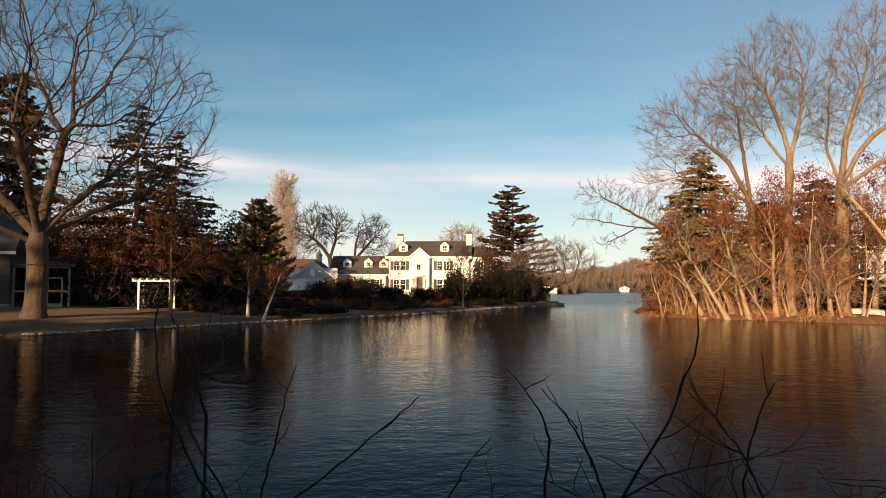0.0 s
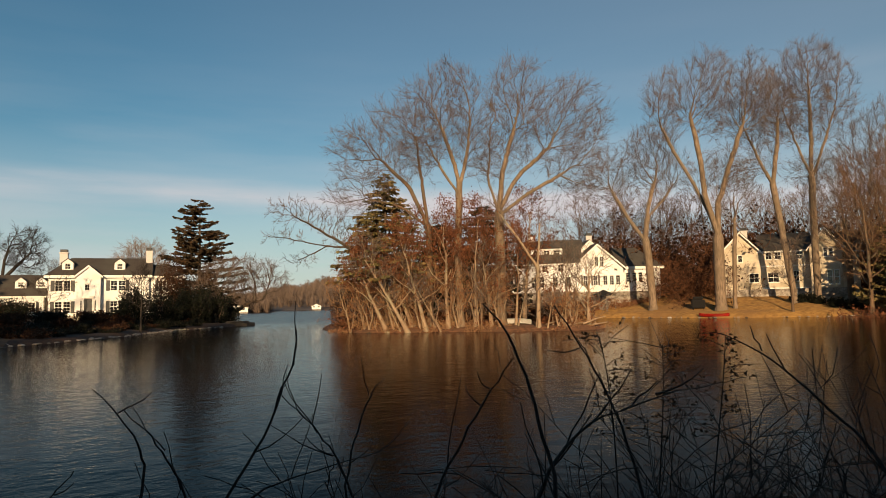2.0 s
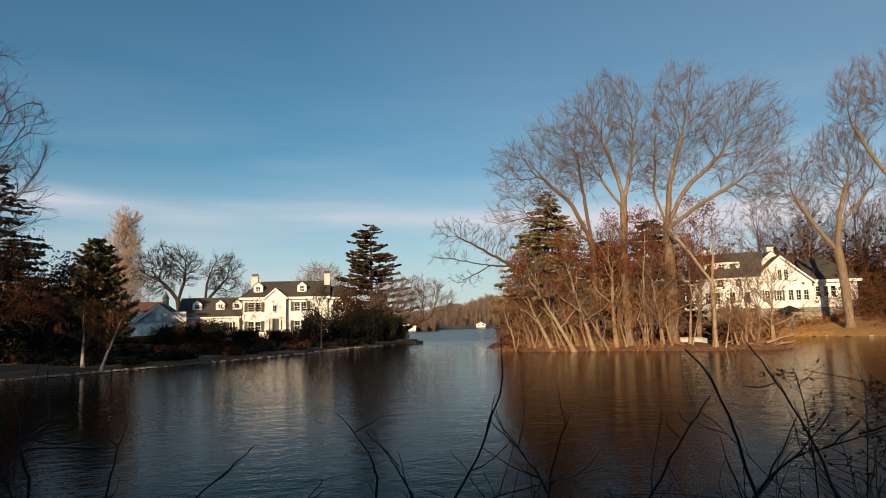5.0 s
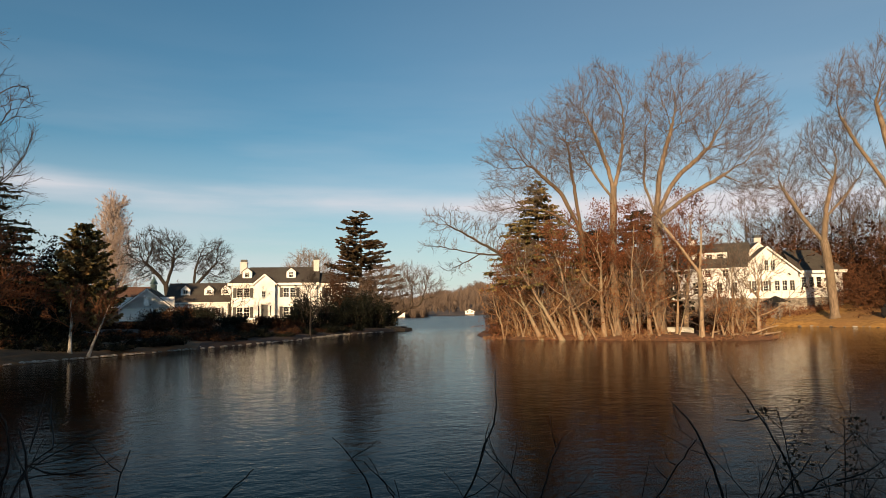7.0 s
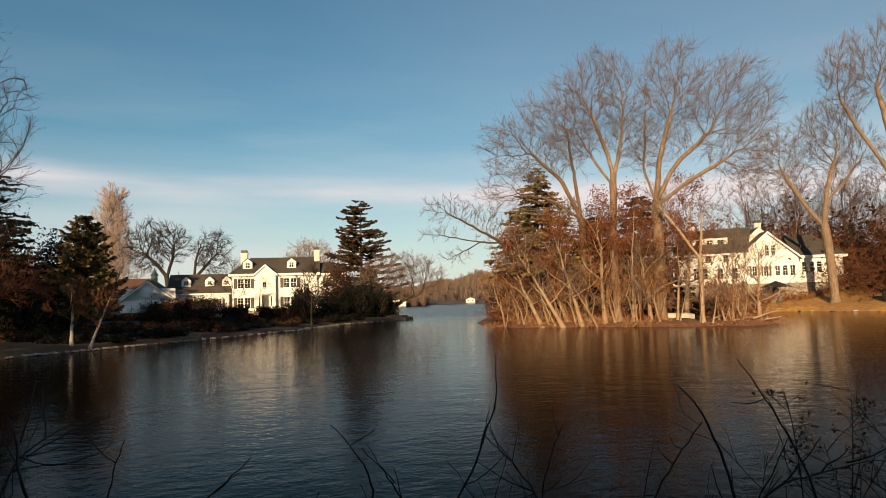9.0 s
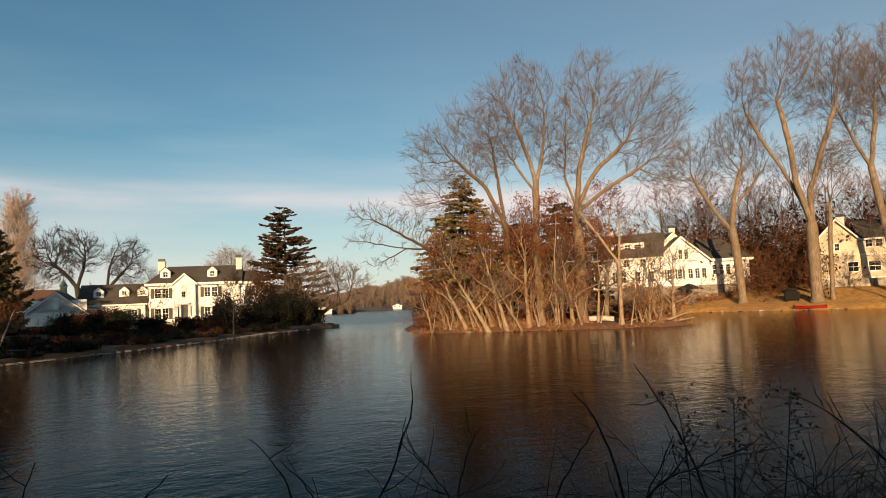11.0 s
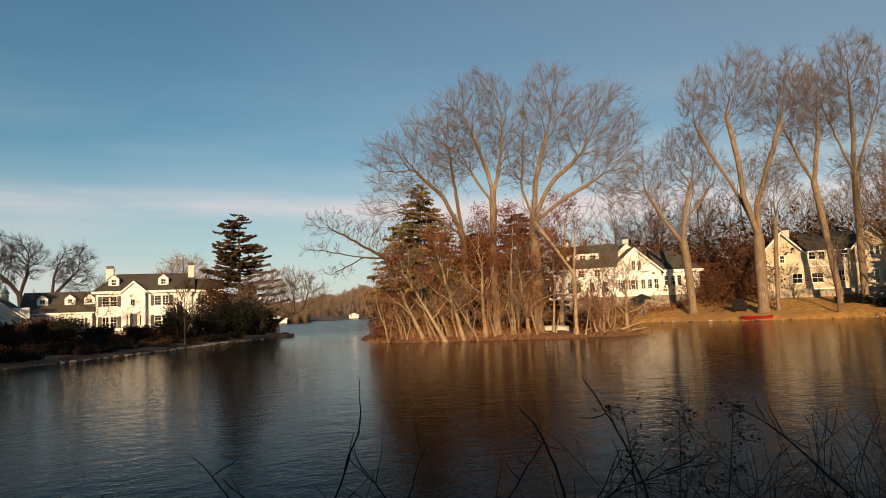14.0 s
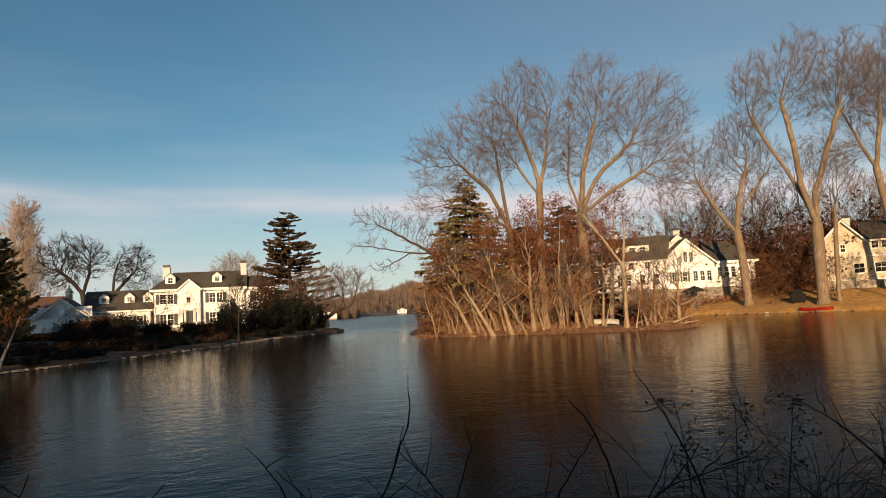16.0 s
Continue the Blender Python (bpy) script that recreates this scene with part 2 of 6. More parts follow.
bp.inputs["Strength"].default_value, bp.inputs["Distance"].default_value = 1.0, 0.0135
l.new(ruffled.outputs[0], bp.inputs["Height"])
l.new(bp.outputs[0], wb.inputs["Normal"])


# ---- mesh helpers ----
def quad_mesh(name, verts, quads, material, smooth=True):
    me = bpy.data.meshes.new(name)
    verts, quads = np.asarray(verts, np.float32), np.asarray(quads, np.int32)
    me.vertices.add(len(verts))
    me.vertices.foreach_set("co", verts.ravel())
    me.loops.add(quads.size)
    me.loops.foreach_set("vertex_index", quads.ravel())
    me.polygons.add(len(quads))
    me.polygons.foreach_set("loop_start", np.arange(0, quads.size, 4, dtype=np.int32))
    me.polygons.foreach_set("use_smooth", np.full(len(quads), smooth))
    me.update(calc_edges=True)
    for m in material if isinstance(material, (list, tuple)) else [material]:
        me.materials.append(m)
    return me


def part(name, bm, material, parent, label="", smooth=False):
    """Links a bmesh as one mesh object under a thing or a part."""
    me = bpy.data.meshes.new(name)
    bmesh.ops.recalc_face_normals(bm, faces=bm.faces)
    bm.to_mesh(me)
    bm.free()
    if smooth:
        me.polygons.foreach_set("use_smooth", [True] * len(me.polygons))
    me.materials.append(material)
    ob = new(name, me)
    ob.parent = parent
    return tagged(ob, label)


def child(name, me, parent, label=""):
    ob = new(name, me)
    ob.parent = parent
    return tagged(ob, label)


def thing(name, label, category, x, y, z, turn=0, group="", kind=""):
    ob = new(name)
    ob.matrix_basis = pose(x, y, z, 0, 0, turn)
    ob.empty_display_size = 0.3
    return tagged(ob, label, category, group, kind)


def box(bm, x0, y0, z0, x1, y1, z1, bevel=0.0):
    r = bmesh.ops.create_cube(bm, size=1.0, matrix=Matrix.LocRotScale(((x0 + x1) / 2, (y0 + y1) / 2, (z0 + z1) / 2), None, (x1 - x0, y1 - y0, z1 - z0)))
    if bevel:
        edges = list({e for v in r["verts"] for e in v.link_edges})
        bmesh.ops.bevel(bm, geom=edges, offset=bevel, segments=1, affect="EDGES")


def boxed(*a, bevel=0.0):
    bm = bmesh.new()
    box(bm, *a, bevel=bevel)
    return bm


def slab(pts, thick):
    """A polygon with thickness, going straight down from its points."""
    bm = bmesh.new()
    top = [bm.verts.new(p) for p in pts]
    low = [bm.verts.new((p[0], p[1], p[2] - thick)) for p in pts]
    bm.faces.new(top)
    bm.faces.new(low[::-1])
    for i in range(len(pts)):
        j = (i + 1) % len(pts)
        bm.faces.new((top[i], low[i], low[j], top[j]))
    return bm


def panel(w, h, openings, thick=0.2, gable=0.0, tip=0.5):
    """A wall along x with its face at y = 0, with real openings (x0, z0, x1, z1), and a gable on top."""
    bm = bmesh.new()
    xs = sorted({0.0, w, *[o[0] for o in openings], *[o[2] for o in openings]})
    zs = sorted({0.0, h, *[o[1] for o in openings], *[o[3] for o in openings]})
    grid = {}

    def v(x, y, z):
        k = (round(x, 4), y, round(z, 4))
        if k not in grid:
            grid[k] = bm.verts.new((x, y, z))
        return grid[k]

    solid = {}
    for i in range(len(xs) - 1):
        for j in range(len(zs) - 1):
            cx, cz = (xs[i] + xs[i + 1]) / 2, (zs[j] + zs[j + 1]) / 2
            solid[i, j] = not any(o[0] < cx < o[2] and o[1] < cz < o[3] for o in openings)
    for (i, j), s in solid.items():
        if not s:
            continue
        x0, x1, z0, z1 = xs[i], xs[i + 1], zs[j], zs[j + 1]
        bm.faces.new((v(x0, 0, z0), v(x1, 0, z0), v(x1, 0, z1), v(x0, 0, z1)))
        bm.faces.new((v(x0, thick, z0), v(x0, thick, z1), v(x1, thick, z1), v(x1, thick, z0)))
        for di, dj, a, b in ((-1, 0, (x0, z0), (x0, z1)), (1, 0, (x1, z0), (x1, z1)), (0, -1, (x0, z0), (x1, z0)), (0, 1, (x0, z1), (x1, z1))):
            if not solid.get((i + di, j + dj), False) and not (dj == 1 and gable and j == len(zs) - 2):
                bm.faces.new((v(a[0], 0, a[1]), v(b[0], 0, b[1]), v(b[0], thick, b[1]), v(a[0], thick, a[1])))
    if gable:
        a, b = bm.verts.new((w * tip, 0, h + gable)), bm.verts.new((w * tip, thick, h + gable))
        f = [v(x, 0, h) for x in xs]
        g = [v(x, thick, h) for x in xs]
        for i in range(len(xs) - 1):
            bm.faces.new((f[i], f[i + 1], a))
            bm.faces.new((g[i + 1], g[i], b))
        bm.faces.new((f[0], a, b, g[0]))
        bm.faces.new((f[-1], g[-1], b, a))
    return bm


def window(house, x, y, z, w, h, cols=2, rows=4, shutters=0.0, turn=0, name="window"):
    """A sash window in an opening: frame and bars, pane behind, sill, shutters beside."""
    at = Matrix.Translation((x, y, z)) @ pose(0, 0, 0, 0, 0, turn)
    t = 0.07
    win = part(name, panel(w, h, [(t, t, w - t, h - t)], 0.13), TRIM, house)
    win.matrix_basis = at @ Matrix.Translation((-w / 2, -0.03, 0))
    for i in range(1, cols):
        cx = w * i / cols
        part("muntin", boxed(cx - 0.011, 0.06, t, cx + 0.011, 0.1, h - t), TRIM, win)
    for i in range(1, rows):
        cz, th = h * i / rows, 0.024 if i * 2 == rows else 0.010
        part("muntin", boxed(t, 0.058, cz - th, w - t, 0.102, cz + th), TRIM, win)
    part("pane", boxed(t, 0.105, t, w - t, 0.115, h - t), GLASS, win)
    part("sill", boxed(-0.06, -0.07, -0.06, w + 0.06, 0.06, 0.0, bevel=0.01), TRIM, win)
    for s in (-1, 1) if shutters else ():
        bm = bmesh.new()
        x0 = s * (w / 2 + 0.03 + shutters / 2)
        box(bm, x0 - shutters / 2, -0.06, 0, x0 + shutters / 2, -0.02, h, bevel=0.008)
        sh = part("shutter", bm, SHUTTER, house, "black louvred shutter")
        sh.matrix_basis = at
    return win


def tube_into(V, Q, pts, rad, n):
    pts = np.asarray(pts, float)
    d = pts[-1] - pts[0]
    d /= np.linalg.norm(d) + 1e-9
    u = np.cross(d, (0.0, 0.0, 1.0) if abs(d[2]) < 0.9 else (1.0, 0.0, 0.0))
    u /= np.linalg.norm(u)
    w = np.cross(d, u)
    a = np.arange(n) * 2 * np.pi / n
    ring = np.cos(a)[:, None] * u + np.sin(a)[:, None] * w
    base = V.count_of
    V.append((pts[:, None, :] + np.asarray(rad)[:, None, None] * ring[None]).reshape(-1, 3))
    V.count_of = base + len(pts) * n
    k = len(pts)
    i = np.arange(k - 1)[:, None] * n
    j = np.arange(n)[None]
    j2 = (j + 1) % n
    Q.append(np.stack([base + i + j, base + i + j2, base + i + n + j2, base + i + n + j], -1).reshape(-1, 4))


class Heap(list):
    """Vertex blocks with a running count."""
    count_of = 0


def add_quads(V, Q, corners):
    """corners: k x 4 x 3"""
    k = len(corners)
    base = V.count_of
    V.append(corners.reshape(-1, 3))
    V.count_of = base + 4 * k
    Q.append(base + np.arange(4 * k).reshape(k, 4))


def merged(name, V, Q, material, smooth=True):
    return quad_mesh(name, np.concatenate(V), np.concatenate(Q), material, smooth)


def unit(v):
    return v / (np.linalg.norm(v) + 1e-9)


def leaves(V, Q, rng, centres, size, flat=0.0):
    """One small leaf blade at each centre, turned at random."""
    k = len(centres)
    a = rng.normal(size=(k, 3))
    a[:, 2] *= 1 - flat
    a /= np.linalg.norm(a, axis=1)[:, None]
    b = np.cross(a, rng.normal(size=(k, 3)))
    b /= np.linalg.norm(b, axis=1)[:, None]
    s = size * rng.uniform(0.6, 1.3, (k, 1))
    a, b = a * s, b * s * 0.55
    add_quads(V, Q, np.stack([centres - a, centres + b, centres + a, centres - b], 1))


# ---- trees ----
def grow(rng, p, d, length, r, level, last, kids, wood, crown, tips, wobble=0.16, lift=0.05, spread=0.75, fine=0.009):
    """One branch and, from it, its side branches, down to the last level."""
    k = (7, 7, 5, 4, 3)[min(level, 4)]
    pts, dirs = [p], [d]
    for _ in range(k - 1):
        d = unit(d + rng.normal(size=3) * wobble + np.array((0, 0, lift)))
        p = p + d * length / (k - 1)
        pts.append(p)
        dirs.append(d)
    end = (0.5 if level >= last else 0.14 if level == 1 else 0.3)
    rad = np.linspace(max(r, fine * 1.4), max(r * end, fine), k) if level < 4 else np.linspace(fine * 0.8, fine * 0.5, k)
    store = wood if level <= 1 else crown
    tube_into(*store, pts, rad, (8, 6, 4, 3, 3)[min(level, 4)])
    if level >= last:
        tips.append(pts[-1])
        return
    n = kids[level]
    low = (0.2, 0.25, 0.38, 0.35, 0.3)[min(level, 4)]
    spin = rng.uniform(0, 6.28)
    for i in range(n):
        s = low + (0.98 - low) * (i + rng.uniform(0.1, 0.9)) / n
        f = s * (k - 1)
        j = min(int(f), k - 2)
        q = pts[j] + (pts[j + 1] - pts[j]) * (f - j)
        dd = dirs[j]
        u = unit(np.cross(dd, (0.3, 0.2, 1.0)))
        w = np.cross(dd, u)
        spin += 2.4 + rng.uniform(-0.5, 0.5)
        side = u * math.cos(spin) + w * math.sin(spin)
        tilt = spread * rng.uniform(0.65, 1.25)
        nd = unit(dd * math.cos(tilt) + side * math.sin(tilt))
        grow(rng, q, nd, length * rng.uniform(0.42, 0.66) * (1.15 - 0.55 * s), np.interp(f, range(k), rad) * (0.66 if level < 3 else 0.5), level + 1, last, kids, wood, crown, tips, wobble, lift, spread, fine)


def bare_tree(name, label, x, y, z, H, R, r0, fork, seed, limbs=None, n_limbs=8, kids=(0, 8, 6, 6), last=4, bark=None, twig=None, lean=(0, 0), leaf=None, leaf_n=0, leaf_size=0.09, wobble=0.15, turn=0, group="", rise=(0.5, 1.25), category="tree", leaf_low=0.0, leaf_high=1.0, trunk_to=0.72, fine=0.010, lift=0.06, spread=0.58):
    """A leafless tree: tapered trunk with root flare and main limbs in one mesh, branches and twigs in another."""
    rng = np.random.default_rng(seed)
    wood, crown, tips = (Heap(), []), (Heap(), []), []
    top = H * trunk_to
    pts = []
    sway = rng.normal(size=2) * 0.0
    for i in range(12):
        s = i / 11
        sway = sway + rng.normal(size=2) * 0.007 * H * s
        pts.append(np.array((lean[0] * H * s + sway[0], lean[1] * H * s + sway[1], top * s - 0.25)))
    rad = [r0 * (1.45 if i == 0 else 1.08 if i == 1 else 1 - 0.8 * (i / 11)) for i in range(12)]
    tube_into(*wood, pts, rad, 10)
    if limbs is None:
        limbs = []
        for i in range(n_limbs):
            s = fork + (0.97 - fork * 1.0) * i / max(n_limbs - 1, 1)
            limbs.append((s * 0.999 if s < 1 else 0.999, i * 137.5 + rng.uniform(-25, 25), math.degrees(rise[0] + (rise[1] - rise[0]) * (s - fork) / (1 - fork)), R * (1.25 - 0.55 * (s - fork) / (1 - fork)), 0.5))
    for s, az, el, length, thick in limbs:
        f = min(max(s, 0), 0.999) * 11
        j = int(f)
        q = pts[j] + (pts[j + 1] - pts[j]) * (f - j)
        a, e = radians(az), radians(el)
        d = np.array((math.sin(a) * math.cos(e), math.cos(a) * math.cos(e), math.sin(e)))
        grow(rng, q, d, length, np.interp(f, range(12), rad) * thick, 1, last, kids, wood if r0 > 0.15 else crown, crown, tips, wobble, lift, spread, fine)
    tree = thing(name, label, category, x, y, z, turn, group)
    child("trunk", merged("trunk", *wood, bark or BARK), tree)
    child("crown", merged("crown", *crown, twig or TWIG, False), tree)
    if leaf:
        tips = np.array(tips)
        lo, hi = tips[:, 2].min(), tips[:, 2].max()
        tips = tips[(tips[:, 2] >= lo + (hi - lo) * leaf_low) & (tips[:, 2] <= lo + (hi - lo) * leaf_high)]
        V, Q = Heap(), []
        c = tips[rng.integers(0, len(tips), leaf_n)] + rng.normal(size=(leaf_n, 3)) * 0.22
        leaves(V, Q, rng, c, leaf_size)
        child("foliage", merged("foliage", V, Q, leaf, False), tree, "clinging dead brown leaves")
    return tree


def conifer(name, label, x, y, z, H, R, r0, seed, needles, bare=0.08, gaps=0.25, droop=0.35, per=11, whorls=30, spray=95, group="", taper=0.85, size=0.42, jag=(0.55, 1.12)):
    """A conifer: whorls of drooping boughs with needle sprays along them, uneven and with gaps."""
    rng = np.random.default_rng(seed)
    V, Q, NV, NQ = Heap(), [], Heap(), []
    tube_into(V, Q, [np.array((0, 0, H * s - 0.2)) for s in np.linspace(0, 1, 8)], np.linspace(r0, 0.02, 8), 8)
    for i in range(whorls):
        s = bare + (1 - bare) * (i + rng.uniform(0, 0.7)) / whorls
        reach = R * (1 - s) ** taper * 1.1 + 0.25
        if s < 0.2:
            reach *= 0.6 + 2 * s
        for k in range(per):
            if rng.random() < gaps:
                continue
            a = rng.uniform(0, 6.28)
            ln = reach * rng.uniform(*jag)
            m = 6
            t = np.linspace(0, 1, m)
            pts = np.stack([np.sin(a) * ln * t, np.cos(a) * ln * t, s * H + ln * (0.16 * t - droop * t ** 2 + 0.16 * t ** 4)], 1)
            pts += rng.normal(size=(m, 3)) * 0.03
            tube_into(V, Q, pts, np.linspace(max(0.02, 0.012 * ln + 0.012), 0.008, m), 3)
            kk = max(6, int(spray * ln / R))
            tt = rng.uniform(0.12, 1.0, kk) ** 0.8
            c = np.stack([np.interp(tt, t, pts[:, j]) for j in range(3)], 1)
            side = np.array((np.cos(a), -np.sin(a), 0.0))
            along = np.array((np.sin(a), np.cos(a), -0.25))
            w = rng.choice((-1.0, 1.0), kk)[:, None]
            d = along * rng.uniform(0.3, 0.9, (kk, 1)) + side * w * rng.uniform(0.3, 0.9, (kk, 1)) + rng.normal(size=(kk, 3)) * 0.18 + np.array((0, 0, -0.15))
            d /= np.linalg.norm(d, axis=1)[:, None]
            ls = size * rng.uniform(0.6, 1.5, (kk, 1)) * (0.6 + 0.4 * ln / R)
            b = np.cross(d, rng.normal(size=(kk, 3)))
            b = b / np.linalg.norm(b, axis=1)[:, None] * ls * 0.26
            add_quads(NV, NQ, np.stack([c, c + d * ls * 0.5 + b, c + d * ls, c + d * ls * 0.5 - b], 1))
    tree = thing(name, label, "tree", x, y, z, rng.uniform(0, 360), group)
    child("trunk", merged("trunk", V, Q, BARK), tree)
    child("crown", merged("crown", NV, NQ, needles, False), tree)
    return tree


def shrub(name, label, x, y, z, rx, ry, h, seed, leaf, n=2600, size=0.1, stems=26, group="", twig=None, low=0.0):
    """A bush: stems from the ground and clumps of leaves with an uneven outline."""
    rng = np.random.default_rng(seed)
    V, Q, LV, LQ = Heap(), [], Heap(), []
    ends = []
    for _ in range(stems):
        a, q = rng.uniform(0, 6.28), rng.uniform(0.2, 1) ** 0.6
        e = np.array((math.cos(a) * rx * q, math.sin(a) * ry * q, h * rng.uniform(0.55, 1.0) * (1.1 - 0.5 * q * q)))
        b = np.array((e[0] * 0.25, e[1] * 0.25, -0.1))
        mid = (b + e) / 2 + rng.normal(size=3) * 0.12 * h
        tube_into(V, Q, [b, mid, e], (0.03, 0.018, 0.006), 3)
        ends += [e, mid * 0.5 + e * 0.5, mid, mid * 0.6 + b * 0.4 + np.array((e[0], e[1], 0)) * 0.3]
    ob = thing(name, label, "shrub", x, y, z, 0, group)
    tagged(child("stem_tangle", merged("stem_tangle", V, Q, twig or TWIG), ob), kind="stuff")
    if leaf:
        ends = np.array(ends)
        c = ends[rng.integers(0, len(ends), n)] + np.clip(rng.normal(size=(n, 3)), -1.25, 1.25) * np.array((rx, ry, h)) * 0.13
        c[:, 2] = np.abs(c[:, 2])
        c = c[c[:, 2] >= low * rng.uniform(0.75, 1.25, len(c))]
        leaves(LV, LQ, rng, c, size)
        child("foliage", merged("foliage", LV, LQ, leaf, False), ob)
    return ob


def brush(name, label, x, y, z, rx, ry, h, seed, twig, stems=60, group="", kids=(0, 4, 3), leaf=None, leaf_n=0, leaf_size=0.07):
    """A leafless thicket of thin branching stems."""
    rng = np.random.default_rng(seed)
    wood, crown, tips = (Heap(), []), (Heap(), []), []
    for _ in range(stems):
        a, q = rng.uniform(0, 6.28), rng.uniform(0, 1) ** 0.5
        b = np.array((math.cos(a) * rx * q, math.sin(a) * ry * q, -0.1))
        d = unit(np.array((rng.normal() * 0.75, rng.normal() * 0.6, 1.0)))
        grow(rng, b, d, h * rng.uniform(0.35, 1.1), rng.uniform(0.010, 0.026), 1, 3, kids, wood, crown, tips, 0.30, -0.03)
    ob = thing(name, label, "shrub", x, y, z, 0, group)
    tagged(child("stem_tangle", merged("stem_tangle", *wood, twig), ob), kind="stuff")
    tagged(child("twig_tangle", merged("twig_tangle", *crown, twig, False), ob), kind="stuff")
    if leaf:
        tips = np.array(tips)
        V, Q = Heap(), []
        leaves(V, Q, rng, tips[rng.integers(0, len(tips), leaf_n)] + rng.normal(size=(leaf_n, 3)) * 0.15, leaf_size)
        child("foliage", merged("foliage", V, Q, leaf, False), ob)
    return ob


# ---- the lake's outline, the ground and the water ----
LAKE_NEAR = [(-38, 14), (-25, 6), (-6, 3.9), (12, 3.7), (40, 3.2), (100, 8), (125, 30), (112, 46)]
LAKE_RIGHT = [(95, 47), (82, 48), (70, 48.7), (62.8, 57.8), (57.8, 71.3), (47, 66), (39, 52), (36.4, 44.8), (33.9, 43.6), (29.5, 45.6), (23.2, 50.4), (18.6, 54.4), (17.2, 60), (20, 72)]
LAKE_FAR = [(40, 100), (120, 240), (190, 350), (170, 405), (120, 400), (80, 385), (60, 340), (47, 306), (30, 300), (0, 240), (-6, 150), (4, 115), (12.5, 96)]
LAKE_LEFT = [(14.4, 90.4), (11, 85), (5.5, 78.2), (0.8, 65.8), (-4, 56.9), (-9.1, 49.2), (-12.5, 44), (-16.7, 37.3), (-18.8, 33.4), (-20.9, 31.6), (-30, 26)]
LAKE = np.array(LAKE_NEAR + LAKE_RIGHT + LAKE_FAR + LAKE_LEFT, float)


def lake_distance(x, y):
    """Metres from the shoreline; positive on land."""
    x, y = np.asarray(x, float), np.asarray(y, float)
    best, inside = np.full(x.shape, 1e9), np.zeros(x.shape, bool)
    for (ax, ay), (bx, by) in zip(LAKE, np.roll(LAKE, -1, 0)):
        ex, ey = bx - ax, by - ay
        s = np.clip(((x - ax) * ex + (y - ay) * ey) / (ex * ex + ey * ey), 0, 1)
        best = np.minimum(best, np.hypot(x - ax - s * ex, y - ay - s * ey))
        cross = (ay > y) != (by > y)
        inside ^= cross & (x < ex * (y - ay) / np.where(ey == 0, 1e-9, ey) + ax)
    return np.where(inside, -best, best)


def ripple(x, y):
    return 0.5 * np.sin(x * 0.9 + 1.3 * np.sin(y * 0.7)) + 0.5 * np.sin(y * 1.1 + 1.7 * np.sin(x * 0.5))


def ground_height(x, y):
    x, y = np.asarray(x, float), np.asarray(y, float)
    d = lake_distance(x, y)
    d = d + 0.35 * ripple(x * 1.3, y * 1.3)
    land = np.maximum(d, 0)
    right = np.clip((x - 44) / 12, 0, 1) * np.clip((170 - y) / 60, 0, 1)
    left = 0.32 * np.clip(land / 0.8, 0, 1) + 0.052 * np.minimum(land, 30)
    steep = 0.35 * np.clip(land / 1.0, 0, 1) + 0.19 * np.minimum(land, 15.5)
    near = np.clip((6 - y) / 4, 0, 1)
    h = left * (1 - right) + steep * right
    h = h * (1 - near) + near * np.minimum(0.25 + land * 0.24, 1.1)
    r, az = np.hypot(x, y), np.degrees(np.arctan2(x, y))
    far = np.clip((r - 520) / 420, 0, 1) * np.clip(land / 60, 0, 1)
    h = h + far * (5 + 22 * np.exp(-((az - 16.0) / 4.5) ** 2) + 2.0 * np.sin(az * 1.7) + 1.2 * np.sin(az * 4.1))
    h = h + 0.05 * ripple(x * 0.8, y * 0.8) * np.clip(land, 0, 1)
    return np.where(d > 0, h, np.maximum(d * 0.5, -1.2))


def axis(lo, hi, step, out):
    a = list(np.arange(lo, hi, step))
    s, p, left = step, hi, []
    while p < out:
        a.append(p)
        s *= 1.16
        p += s
    a.append(out)
    s, p = step, lo
    while p > -out:
        s *= 1.16
        p -= s
        left.append(max(p, -out))
    return np.array(left[::-1] + a)


gx, gy = axis(-45, 100, 0.8, 3000), axis(-6, 125, 0.8, 3000)
X, Y = np.meshgrid(gx, gy)
Z = ground_height(X, Y)
nx, ny = len(gx), len(gy)
idx = np.arange(nx * ny).reshape(ny, nx)
quads = np.stack([idx[:-1, :-1], idx[:-1, 1:], idx[1:, 1:], idx[1:, :-1]], -1).reshape(-1, 4)
me = quad_mesh("ground", np.stack([X, Y, Z], -1).reshape(-1, 3), quads, [GRASS, SHADED_LITTER, MUD, FAR_WOOD, SUNLIT_LITTER, SHADED_LAWN])
cx, cy = (X[:-1, :-1] + X[1:, 1:]).ravel() / 2, (Y[:-1, :-1] + Y[1:, 1:]).ravel() / 2
dist = lake_distance(cx, cy)
kind = np.zeros(len(cx), np.int32)
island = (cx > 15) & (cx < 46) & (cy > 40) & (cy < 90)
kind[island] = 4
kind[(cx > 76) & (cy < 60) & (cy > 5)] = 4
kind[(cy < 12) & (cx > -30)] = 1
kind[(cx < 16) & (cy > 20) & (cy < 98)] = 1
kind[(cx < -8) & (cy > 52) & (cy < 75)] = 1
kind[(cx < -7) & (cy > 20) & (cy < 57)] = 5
kind[np.hypot(cx, cy) > 160] = 3
kind[(dist < -0.4)] = 2
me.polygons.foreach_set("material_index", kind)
ground = tagged(new("ground", me), "dormant brown lawn, leaf litter and muddy banks round a lake", "ground", kind="structure")

